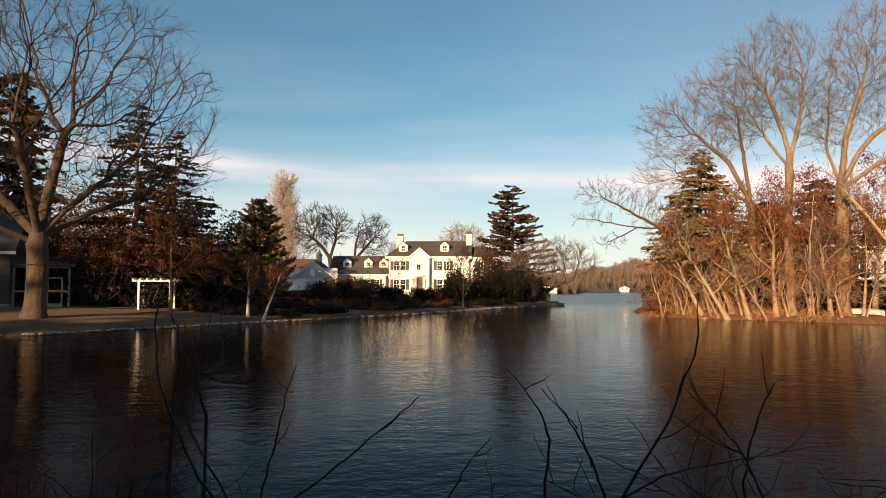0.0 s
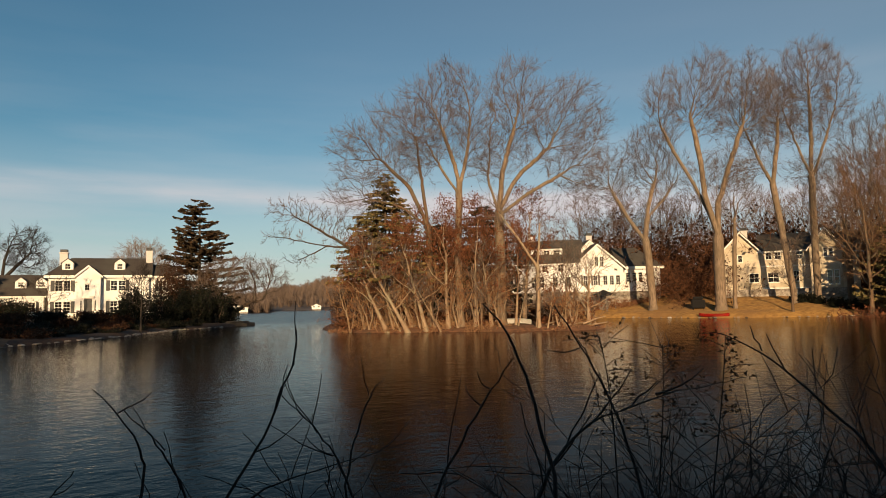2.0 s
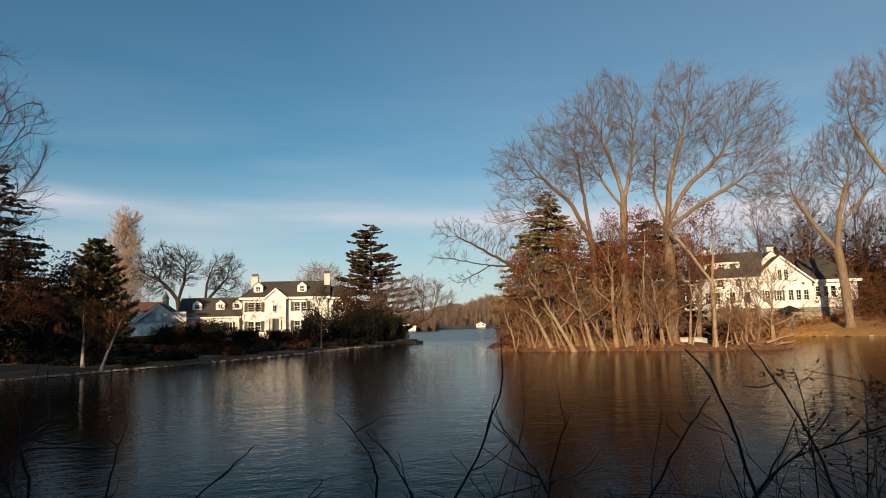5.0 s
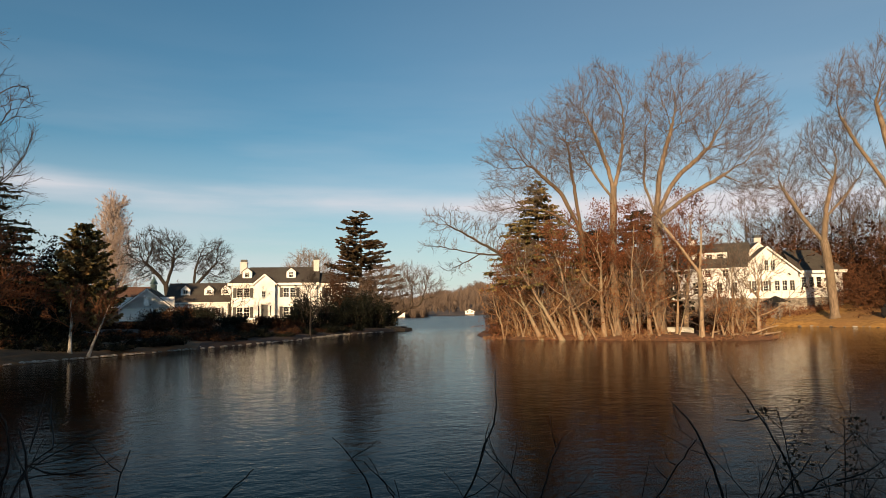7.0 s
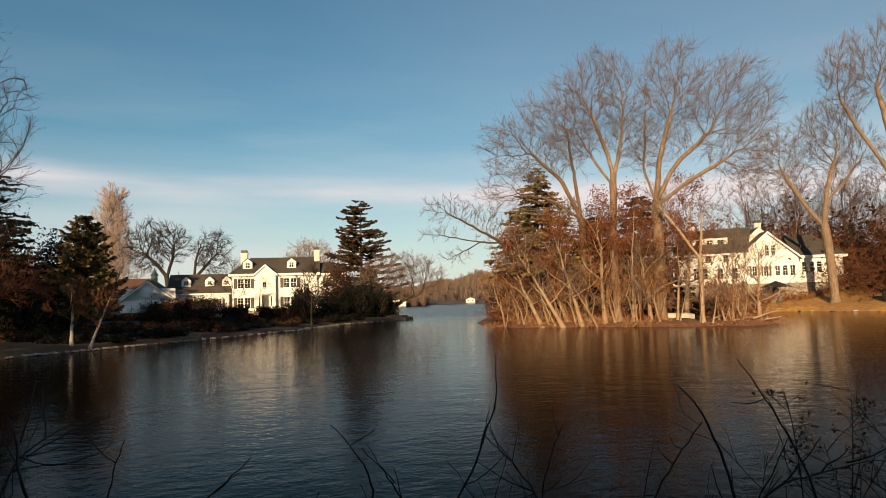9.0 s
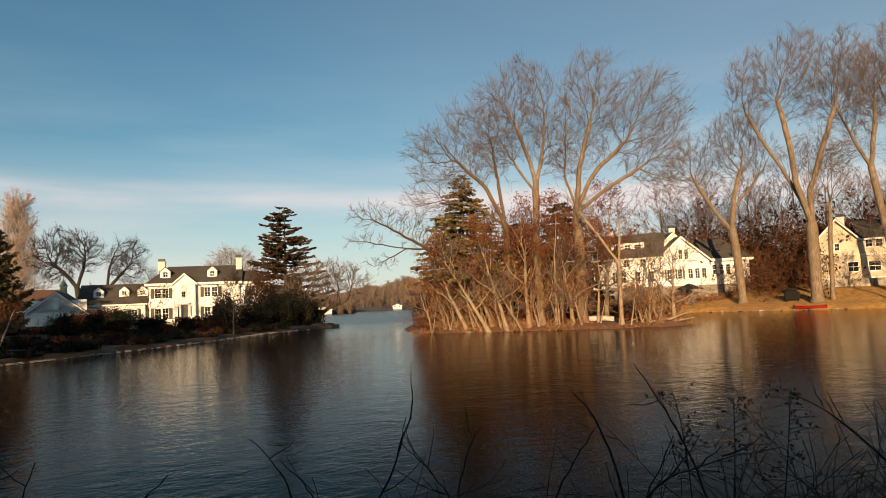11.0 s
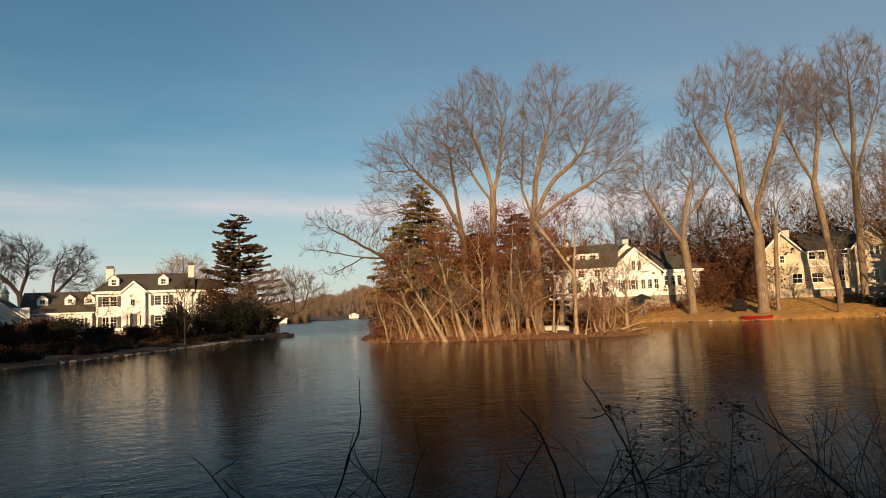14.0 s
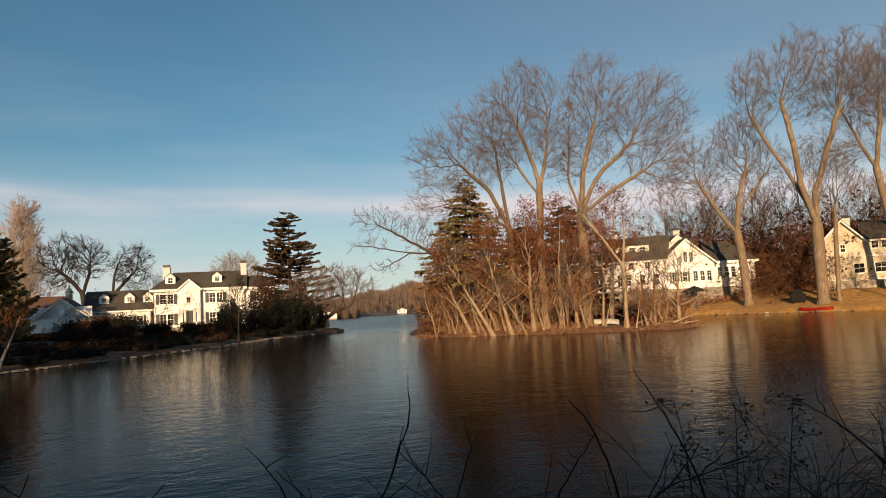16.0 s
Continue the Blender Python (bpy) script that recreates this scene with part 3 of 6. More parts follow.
me = quad_mesh("water", [(-3000, -200, 0), (3000, -200, 0), (3000, 3000, 0), (-3000, 3000, 0)], [(0, 1, 2, 3)], WATER, False)
water = tagged(new("water", me), "dark rippled lake water reflecting the shore and sky", "water", kind="structure")


def gz(x, y):
    return float(ground_height(x, y))


# ---- trees that grow into the shape of their crown ----
def crown_points(rng, blobs, more=1.7):
    """Points the boughs reach for: ellipsoids (x, y, z, rx, ry, rz, n), thicker towards their outside."""
    out = []
    for x, y, z, rx, ry, rz, n in blobs:
        n = int(n * more)
        d = rng.normal(size=(n, 3))
        d /= np.linalg.norm(d, axis=1)[:, None]
        out.append(np.array((x, y, z)) + d * rng.uniform(0, 1, (n, 1)) ** 0.42 * np.array((rx, ry, rz)))
    return np.concatenate(out)


def reach_out(rng, stems, aims, step, kill, pull=0.12, rough=0.22):
    """Boughs grow from the stems towards the aims until each is met; gives nodes and their parents."""
    pos, par = [], []
    for stem in stems:
        P = np.asarray(stem, float)
        ln = np.concatenate([[0], np.cumsum(np.linalg.norm(np.diff(P, axis=0), axis=1))])
        k = max(int(ln[-1] / step), 2)
        at = np.linspace(0, ln[-1], k + 1)
        pts = np.stack([np.interp(at, ln, P[:, j]) for j in range(3)], 1)
        if pos:
            near = int(np.argmin(np.linalg.norm(np.array(pos) - pts[0], axis=1)))
            pts = pts[1:]
        else:
            near = -1
        for i, p in enumerate(pts):
            pos.append(p + (rng.normal(size=3) * 0.04 * step if i else 0))
            par.append(near if i == 0 else len(pos) - 2)
    pos = [np.asarray(p, float) for p in pos]
    N = np.array(pos)
    d = np.linalg.norm(aims[:, None] - N[None], axis=2)
    best, who = d.min(1), d.argmin(1)
    way, first_nodes = {}, len(pos)
    for _ in range(90):
        alive = best > kill
        if not alive.any():
            break
        A, W = aims[alive], who[alive]
        fresh, used = [], np.unique(W)
        for w in used:
            v = A[W == w] - pos[w]
            v = (v / (np.linalg.norm(v, axis=1)[:, None] + 1e-9)).sum(0)
            if par[w] >= 0:
                v = unit(v) + unit(pos[w] - pos[par[w]]) * 0.8
            v = unit(unit(v) + np.array((0, 0, pull)) + rng.normal(size=3) * rough * (1.0 if w < first_nodes * 3 else 0.6))
            if w in way and float(v @ way[w]) > 0.985:
                v = unit(v + rng.normal(size=3) * 0.6)
            way[w] = v
            fresh.append(pos[w] + v * step)
            par.append(int(w))
        start = len(pos)
        pos += fresh
        F = np.array(fresh)
        d = np.linalg.norm(aims[:, None] - F[None], axis=2)
        m = d.min(1)
        better = m < best
        who = np.where(better, start + d.argmin(1), who)
        best = np.where(better, m, best)
    return np.array(pos), np.array(par)


def twig_sprays(V, Q, rng, roots, ways, length, r, per, sub):
    """Short forking twigs at the given places, each a three-sided tapering stem."""
    k = len(roots) * per
    base, way = np.repeat(roots, per, 0), np.repeat(ways, per, 0)
    d = way + rng.normal(size=(k, 3)) * 0.42 + np.array((0, 0, 0.22))
    d /= np.linalg.norm(d, axis=1)[:, None]
    ln = length * rng.uniform(0.45, 1.25, (k, 1))
    for level in range(2):
        mid = base + d * ln * 0.5 + rng.normal(size=base.shape) * ln * 0.04
        end = base + d * ln + rng.normal(size=base.shape) * ln * 0.07 + np.array((0, 0, 0.06)) * ln
        u = np.cross(d, rng.normal(size=d.shape))
        u /= np.linalg.norm(u, axis=1)[:, None]
        w = np.cross(d, u)
        rings = []
        stages = ((base, r), (mid, r * 0.8), (end, r * 0.45)) if level == 0 else ((base, r), (end, r * 0.5))
        for p, q in stages:
            for a in (0.0, 2.094, 4.189):
                rings.append(p + (u * math.cos(a) + w * math.sin(a)) * q)
        n = len(base)
        at = V.count_of
        V.append(np.stack(rings, 1).reshape(-1, 3))
        V.count_of = at + 3 * len(stages) * n
        cell = np.array([(j + 3 * i, (j + 1) % 3 + 3 * i, (j + 1) % 3 + 3 * i + 3, j + 3 * i + 3) for i in range(len(stages) - 1) for j in range(3)])
        Q.append((at + np.arange(n)[:, None, None] * 3 * len(stages) + cell[None]).reshape(-1, 4))
        if level == 0:
            s = rng.uniform(0.25, 0.95, (n * sub, 1))
            base, end, mid = np.repeat(base, sub, 0), np.repeat(end, sub, 0), np.repeat(mid, sub, 0)
            base = np.where(s < 0.5, base + (mid - base) * s * 2, mid + (end - mid) * (s * 2 - 1))
            d = np.repeat(d, sub, 0) + rng.normal(size=(n * sub, 3)) * 0.45
            d /= np.linalg.norm(d, axis=1)[:, None]
            ln, r = np.repeat(ln, sub, 0) * rng.uniform(0.35, 0.75, (n * sub, 1)), r * 0.75
    return end


def crown_tree(name, label, x, y, r0, stems, blobs, seed, turn=0, step=0.42, kill=0.6, tip=0.017, twig_len=0.75, per=2, sub=2, bark=None, twig=None, group="", pull=0.12, rough=0.22, leaf=None, leaf_n=0, leaf_size=0.1, limb_at=0.045, fine=0.009, slim=0.3):
    """A bare tree: tapering trunk and sinuous limbs in one mesh, branches and twigs in another; stems and crown in metres from its foot."""
    rng = np.random.default_rng(seed)
    pos, par = reach_out(rng, stems, crown_points(rng, blobs), step, kill, pull, rough)
    n = len(pos)
    kids = [[] for _ in range(n)]
    for i, p in enumerate(par):
        if p >= 0:
            kids[p].append(i)
    for _ in range(2):
        new_pos = pos.copy()
        for i in range(n):
            if par[i] >= 0 and kids[i]:
                new_pos[i] = pos[i] * 0.5 + pos[par[i]] * 0.25 + pos[kids[i]].mean(0) * 0.25
        pos = new_pos
    tips = np.array([i for i in range(n) if not kids[i]])
    power = max(math.log(len(tips)) / math.log(r0 / tip), 1.5)
    order, stack = [], [i for i in range(n) if par[i] < 0]
    while stack:
        i = stack.pop()
        order.append(i)
        stack += kids[i]
    rad = np.full(n, tip)
    for i in reversed(order):
        if kids[i]:
            rad[i] = sum(rad[c] ** power for c in kids[i]) ** (1 / power)
    rad = np.maximum(rad * np.minimum(rad / r0, 1.0) ** slim, tip * 0.55)
    foot = np.where(pos[:, 2] < 0.9, 1 + 0.45 * (1 - np.clip(pos[:, 2], 0, 0.9) / 0.9) ** 2, 1.0)
    wood, crown = (Heap(), []), (Heap(), [])
    starts = [(i, -1) for i in range(n) if par[i] < 0]
    while starts:
        i, before = starts.pop()
        chain = [before, i] if before >= 0 else [i]
        first = 1 if before >= 0 else 0
        while kids[i] and len(chain) < 9:
            c = sorted(kids[i], key=lambda j: -rad[j])
            starts += [(j, i) for j in c[1:]]
            i = c[0]
            chain.append(i)
        if kids[i]:
            starts += [(j, i) for j in kids[i]]
        if len(chain) < 2:
            continue
        q = rad[chain] * foot[chain]
        if first:
            q[0] = min(q[0], q[1] * 1.25)
        big = q[min(1, len(q) - 1)] > limb_at
        tube_into(*(wood if big else crown), pos[chain], q, 9 if q.max() > 0.15 else 6 if big else 4)
    thin = np.array([i for i in range(n) if rad[i] < tip * 1.15 and par[i] >= 0])
    ways = pos[thin] - pos[par[thin]]
    ways /= np.linalg.norm(ways, axis=1)[:, None] + 1e-9
    ends = twig_sprays(*crown, rng, pos[thin], ways, twig_len, fine, per, sub)
    tree = thing(name, label, "tree", x, y, gz(x, y) - 0.12, turn, group)
    child("trunk", merged("trunk", *wood, bark or BARK), tree)
    child("crown", merged("crown", *crown, twig or TWIG, False), tree)
    if leaf:
        V, Q = Heap(), []
        leaves(V, Q, rng, ends[rng.integers(0, len(ends), leaf_n)] + rng.normal(size=(leaf_n, 3)) * 0.12, leaf_size)
        child("foliage", merged("foliage", V, Q, leaf, False), tree, "clinging dead brown leaves")
    return tree


# ---- houses ----
def gable_block(house, x0, y0, w, d, h, rise, walls, openings=(), over=0.35, front=True, roof=None, name="roof"):
    """A block with its ridge along x (front=False) or with a gable to the front (front=True); walls: the paint."""
    roof = roof or SHINGLE
    if front:
        p = part("front_wall", panel(w, h, openings, 0.22, rise), walls, house)
        p.matrix_basis = pose(x0, y0, 0)
        p = part("back_wall", panel(w, h, (), 0.22, rise), walls, house)
        p.matrix_basis = pose(x0, y0 + d - 0.22, 0)
        for x in (x0, x0 + w - 0.2):
            part("side_wall", boxed(x, y0 + 0.22, 0, x + 0.2, y0 + d - 0.22, h - 0.02), walls, house)
        k = rise / (w / 2)
        for s in (-1, 1):
            e = x0 + w / 2 + s * (w / 2 + over)
            ze = h - over * k
            part(name, slab([(x0 + w / 2, y0 - over, h + rise + 0.14), (e, y0 - over, ze + 0.14), (e, y0 + d + over, ze + 0.14), (x0 + w / 2, y0 + d + over, h + rise + 0.14)], 0.16), roof, house)
            part("bargeboard", slab([(x0 + w / 2, y0 - over - 0.04, h + rise + 0.05), (e, y0 - over - 0.04, ze + 0.05), (e, y0 - over, ze + 0.05), (x0 + w / 2, y0 - over, h + rise + 0.05)], 0.24), TRIM, house, "white rake board")
    else:
        p = part("front_wall", panel(w, h, openings, 0.22), walls, house)
        p.matrix_basis = pose(x0, y0, 0)
        part("back_wall", boxed(x0, y0 + d - 0.22, 0, x0 + w, y0 + d, h), walls, house)
        for x, t in ((x0, 90), (x0 + w - 0.22, 90)):
            p = part("gable_wall", panel(d - 0.44, h, (), 0.22, rise), walls, house)
            p.matrix_basis = pose(x + 0.22, y0 + 0.22, 0, 0, 0, t)
        k = rise / (d / 2)
        for s in (-1, 1):
            e = y0 + d / 2 + s * (d / 2 + over)
            ze = h - over * k
            part(name, slab([(x0 - over, y0 + d / 2, h + rise + 0.14), (x0 + w + over, y0 + d / 2, h + rise + 0.14), (x0 + w + over, e, ze + 0.14), (x0 - over, e, ze + 0.14)], 0.16), roof, house)
        part("eaves_board", boxed(x0 - over, y0 - over - 0.03, h - over * k - 0.14, x0 + w + over, y0 - over + 0.02, h - over * k + 0.06), TRIM, house)


def hip_block(house, x0, y0, w, d, h, rise, walls, openings=(), over=0.4, left=True, right=True):
    p = part("front_wall", panel(w, h, openings, 0.22), walls, house)
    p.matrix_basis = pose(x0, y0, 0)
    part("back_wall", boxed(x0, y0 + d - 0.22, 0, x0 + w, y0 + d, h), walls, house)
    for x in (x0, x0 + w - 0.2):
        part("side_wall", boxed(x, y0 + 0.22, 0, x + 0.2, y0 + d - 0.22, h - 0.02), walls, house)
    a, b, c, e = x0 - over, x0 + w + over, y0 - over, y0 + d + over
    m = y0 + d / 2
    rl, rr = x0 + (2.3 if left else -over), x0 + w - (2.3 if right else -over)
    t = h + rise
    z = h - 0.05
    part("roof", slab([(a, c, z), (b, c, z), (rr, m, t), (rl, m, t)], 0.16), SHINGLE, house)
    part("roof", slab([(b, e, z), (a, e, z), (rl, m, t), (rr, m, t)], 0.16), SHINGLE, house)
    if left:
        part("roof", slab([(a, e, z), (a, c, z), (rl, m, t)], 0.16), SHINGLE, house)
    if right:
        part("roof", slab([(b, c, z), (b, e, z), (rr, m, t)], 0.16), SHINGLE, house)
    part("eaves_board", boxed(a, c - 0.05, z - 0.36, b, c, z - 0.02), TRIM, house, "white eaves moulding")


def dormer(house, x, y, z, w, h, rise, walls, depth=2.2, arch=False):
    bm = panel(w, h, [(w * 0.22, 0.25, w * 0.78, h - 0.05)], 0.12, rise)
    d = part("dormer", bm, walls, house)
    d.matrix_basis = pose(x - w / 2, y, z)
    for s in (0, w - 0.1):
        part("cheek", boxed(s, 0.12, 0, s + 0.1, depth, h), walls, d)
    for s in (-1, 1):
        k = rise / (w / 2)
        part("roof", slab([(w / 2, -0.12, h + rise + 0.09), (w / 2 + s * (w / 2 + 0.16), -0.12, h - 0.16 * k + 0.09), (w / 2 + s * (w / 2 + 0.16), depth, h - 0.16 * k + 0.09), (w / 2, depth, h + rise + 0.09)], 0.09), SHINGLE, d)
    window(house, x, y + 0.01, z + 0.25, w * 0.56, h - 0.3, 2, 4, name="dormer_window")


def chimney(house, x, y, z0, z1, w=1.0, d=0.8):
    c = part("chimney", boxed(x - w / 2, y - d / 2, z0, x + w / 2, y + d / 2, z1 - 0.35, bevel=0.02), BRICK_PAINT, house, "whitewashed brick chimney")
    part("cap", boxed(x - w / 2 - 0.07, y - d / 2 - 0.07, z1 - 0.35, x + w / 2 + 0.07, y + d / 2 + 0.07, z1 - 0.18, bevel=0.02), BRICK_PAINT, c)
    part("chimney_hood", boxed(x - w / 2 + 0.04, y - d / 2 + 0.04, z1 - 0.18, x + w / 2 - 0.04, y + d / 2 - 0.04, z1 + 0.22, bevel=0.03), DARK_METAL, c, "dark metal hood")


def colonial_house():
    hx, hy = -8.35, 104.4
    house = thing("house", "white two-storey colonial house with black shutters and dark hipped roof", "house", hx, hy, 1.7, -4)
    W, H = 12.4, 5.5
    cols = [(1.3, 1.0), (2.3, 1.0), (7.95, 1.0), (8.95, 1.0)]
    ops = []
    for x, w in cols:
        ops += [(x - w / 2 + 0.05, 0.35, x + w / 2 - 0.05, 1.95), (x - w / 2 + 0.05, 3.3, x + w / 2 - 0.05, 4.75)]
    hip_block(house, 0, 0, W, 8.0, H, 2.55, WHITE, ops, right=False)
    for x, w in cols:
        for z, h in ((0.35, 1.6), (3.3, 1.45)):
            window(house, x, 0.03, z, 0.92, h, 2, 4)
    for xl in (0.6, 3.0, 7.25, 9.65):
        for z, h in ((0.35, 1.6), (3.3, 1.45)):
            bm = boxed(xl - 0.24, -0.06, z, xl + 0.24, -0.005, z + h, bevel=0.01)
            part("shutter", bm, SHUTTER, house, "black louvred shutter")
    # projecting entrance bay
    bx = 3.5
    bay = [(0.98, 0.0, 1.92, 2.25), (0.98, 3.35, 1.62, 4.5), (0.45, 0.55, 0.75, 2.1), (2.15, 0.55, 2.45, 2.1)]
    p = part("entrance_bay", panel(2.9, 5.45, bay, 0.2, 1.25), WHITE, house)
    p.matrix_basis = pose(bx, -0.9, 0)
    for s in (0, 2.72):
        part("bay_side", boxed(bx + s, -0.7, 0, bx + s + 0.18, -0.002, 5.45), WHITE, house)
    k = 1.25 / 1.45
    for s in (-1, 1):
        part("bay_roof", slab([(bx + 1.45, -1.15, 6.82), (bx + 1.45 + s * 1.75, -1.15, 6.82 - 1.75 * k), (bx + 1.45 + s * 1.75, 2.2, 6.82 - 1.75 * k), (bx + 1.45, 2.2, 6.82)], 0.14), SHINGLE, house)
        part("bargeboard", slab([(bx + 1.45, -1.2, 6.76), (bx + 1.45 + s * 1.75, -1.2, 6.76 - 1.75 * k), (bx + 1.45 + s * 1.75, -1.15, 6.76 - 1.75 * k), (bx + 1.45, -1.15, 6.76)], 0.24), TRIM, house)
    window(house, bx + 1.3, -0.87, 3.35, 0.64, 1.15, 2, 3)
    bm = bmesh.new()
    bmesh.ops.create_cone(bm, cap_ends=True, segments=16, radius1=0.36, radius2=0.36, depth=0.06, matrix=Matrix.Translation((bx + 1.3, -0.93, 4.5)) @ Matrix.Rotation(radians(90), 4, "X"))
    part("window_arch", bm, TRIM, house)
    for x in (0.6, 2.3):
        window(house, bx + x, -0.87, 0.55, 0.3, 1.55, 1, 4)
    door = part("front_door", boxed(bx + 1.0, -0.82, 0.05, bx + 1.9, -0.76, 2.2, bevel=0.02), SHUTTER, house, "dark painted front door")
    for zz in (0.2, 1.0):
        for xx in (1.08, 1.5):
            part("door_panel", boxed(bx + xx, -0.835, zz, bx + xx + 0.3, -0.815, zz + 0.65, bevel=0.01), SHUTTER, door)
    for xx in (0.86, 1.92):
        part("pilaster", boxed(bx + xx, -1.0, 0, bx + xx + 0.12, -0.9, 2.35, bevel=0.01), TRIM, house)
    part("door_hood", boxed(bx + 0.7, -1.15, 2.35, bx + 2.2, -0.9, 2.6, bevel=0.02), TRIM, house)
    part("doorstep", boxed(bx + 0.6, -1.6, -0.3, bx + 2.3, -0.9, 0.0, bevel=0.02), STONE, house)
    dormer(house, 2.2, 1.0, 6.05, 1.35, 1.15, 0.55, WHITE)
    dormer(house, 8.6, 1.0, 6.05, 1.35, 1.15, 0.55, WHITE)
    # lower block at the far end, set back
    g = [(1.2, 3.3, 2.2, 4.75), (1.2, 0.35, 2.2, 1.95)]
    hip_block(house, W + 0.01, 0.6, 4.3, 6.6, 5.4, 1.75, WHITE, g, left=False)
    for z, h in ((0.35, 1.6), (3.3, 1.45)):
        window(house, W + 1.71, 0.63, z, 1.0, h, 2, 4, shutters=0.4)
    chimney(house, 1.35, 4.0, 6.0, 9.0, 1.0, 0.9)
    chimney(house, W - 0.1, 3.2, 4.0, 9.25, 0.85, 0.9)
    part("foundation", boxed(-0.05, -0.95, -1.2, W + 4.3, 8.0, -0.002), STONE, house)
    return house


colonial_house()


def garage_wing():
    """The low wing with dormers, and the gabled carriage barn with its cupola."""
    wing = thing("house_wing", "low white wing with dormers and dark shingle roof", "house", -17.2, 105.4, 1.75, -2)
    ops = [(2.6, 0.5, 3.5, 1.9), (4.2, 0.5, 5.1, 1.9), (6.6, 0.5, 7.5, 1.9)]
    gable_block(wing, 0, 0, 8.4, 6.5, 2.9, 2.6, WHITE, ops, front=False)
    for x in (3.05, 4.65, 7.05):
        window(wing, x, 0.03, 0.5, 0.9, 1.4, 2, 4, shutters=0.35)
    for x in (2.3, 5.6, 8.0):
        dormer(wing, x, 0.9, 3.65, 1.3, 1.0, 0.55, WHITE, 1.8)
    part("foundation", boxed(0, 0, -1.2, 8.4, 6.5, -0.002), STONE, wing)
    barn = thing("barn", "white gabled carriage barn with a copper cupola", "house", -22.9, 101.6, 1.0, 2)
    ops = [(3.15, 3.0, 3.95, 4.2)]
    gable_block(barn, 0, 0, 7.2, 9.0, 2.55, 2.75, WHITE, ops, front=True)
    window(barn, 3.55, 0.03, 3.0, 0.8, 1.2, 2, 3)
    part("string_course", boxed(0, -0.05, 2.45, 7.2, -0.003, 2.62), TRIM, barn)
    cup = part("cupola", boxed(3.2, 5.55, 4.9, 4.0, 6.35, 6.2, bevel=0.02), COPPER, barn, "green copper cupola")
    bm = bmesh.new()
    bmesh.ops.create_cone(bm, cap_ends=True, segments=8, radius1=0.62, radius2=0.05, depth=1.0, matrix=Matrix.Translation((3.6, 5.95, 6.75)))
    part("cupola_roof", bm, COPPER, cup)
    bm = bmesh.new()
    bmesh.ops.create_uvsphere(bm, u_segments=8, v_segments=6, radius=0.13, matrix=Matrix.Translation((3.6, 5.95, 7.3)))
    part("finial", bm, COPPER, cup)
    part("foundation", boxed(0.01, 0.01, -1.0, 7.19, 8.99, -0.002), STONE, barn)

    shed = thing("outbuilding", "low outbuilding with a rust brown shingle roof", "house", -31.6, 110.5, 1.3, 3)
    gable_block(shed, 0, 0, 10.5, 6.4, 3.0, 2.7, SHINGLE, [(1.5, 0.8, 2.4, 2.0), (7.4, 0.8, 8.3, 2.0)], front=False, roof=ROOF_BROWN)
    for x in (1.95, 7.85):
        window(shed, x, 0.03, 0.8, 0.9, 1.2, 2, 2)
    part("foundation", boxed(0.01, 0.01, -1.0, 10.49, 6.39, -0.002), STONE, shed)


garage_wing()


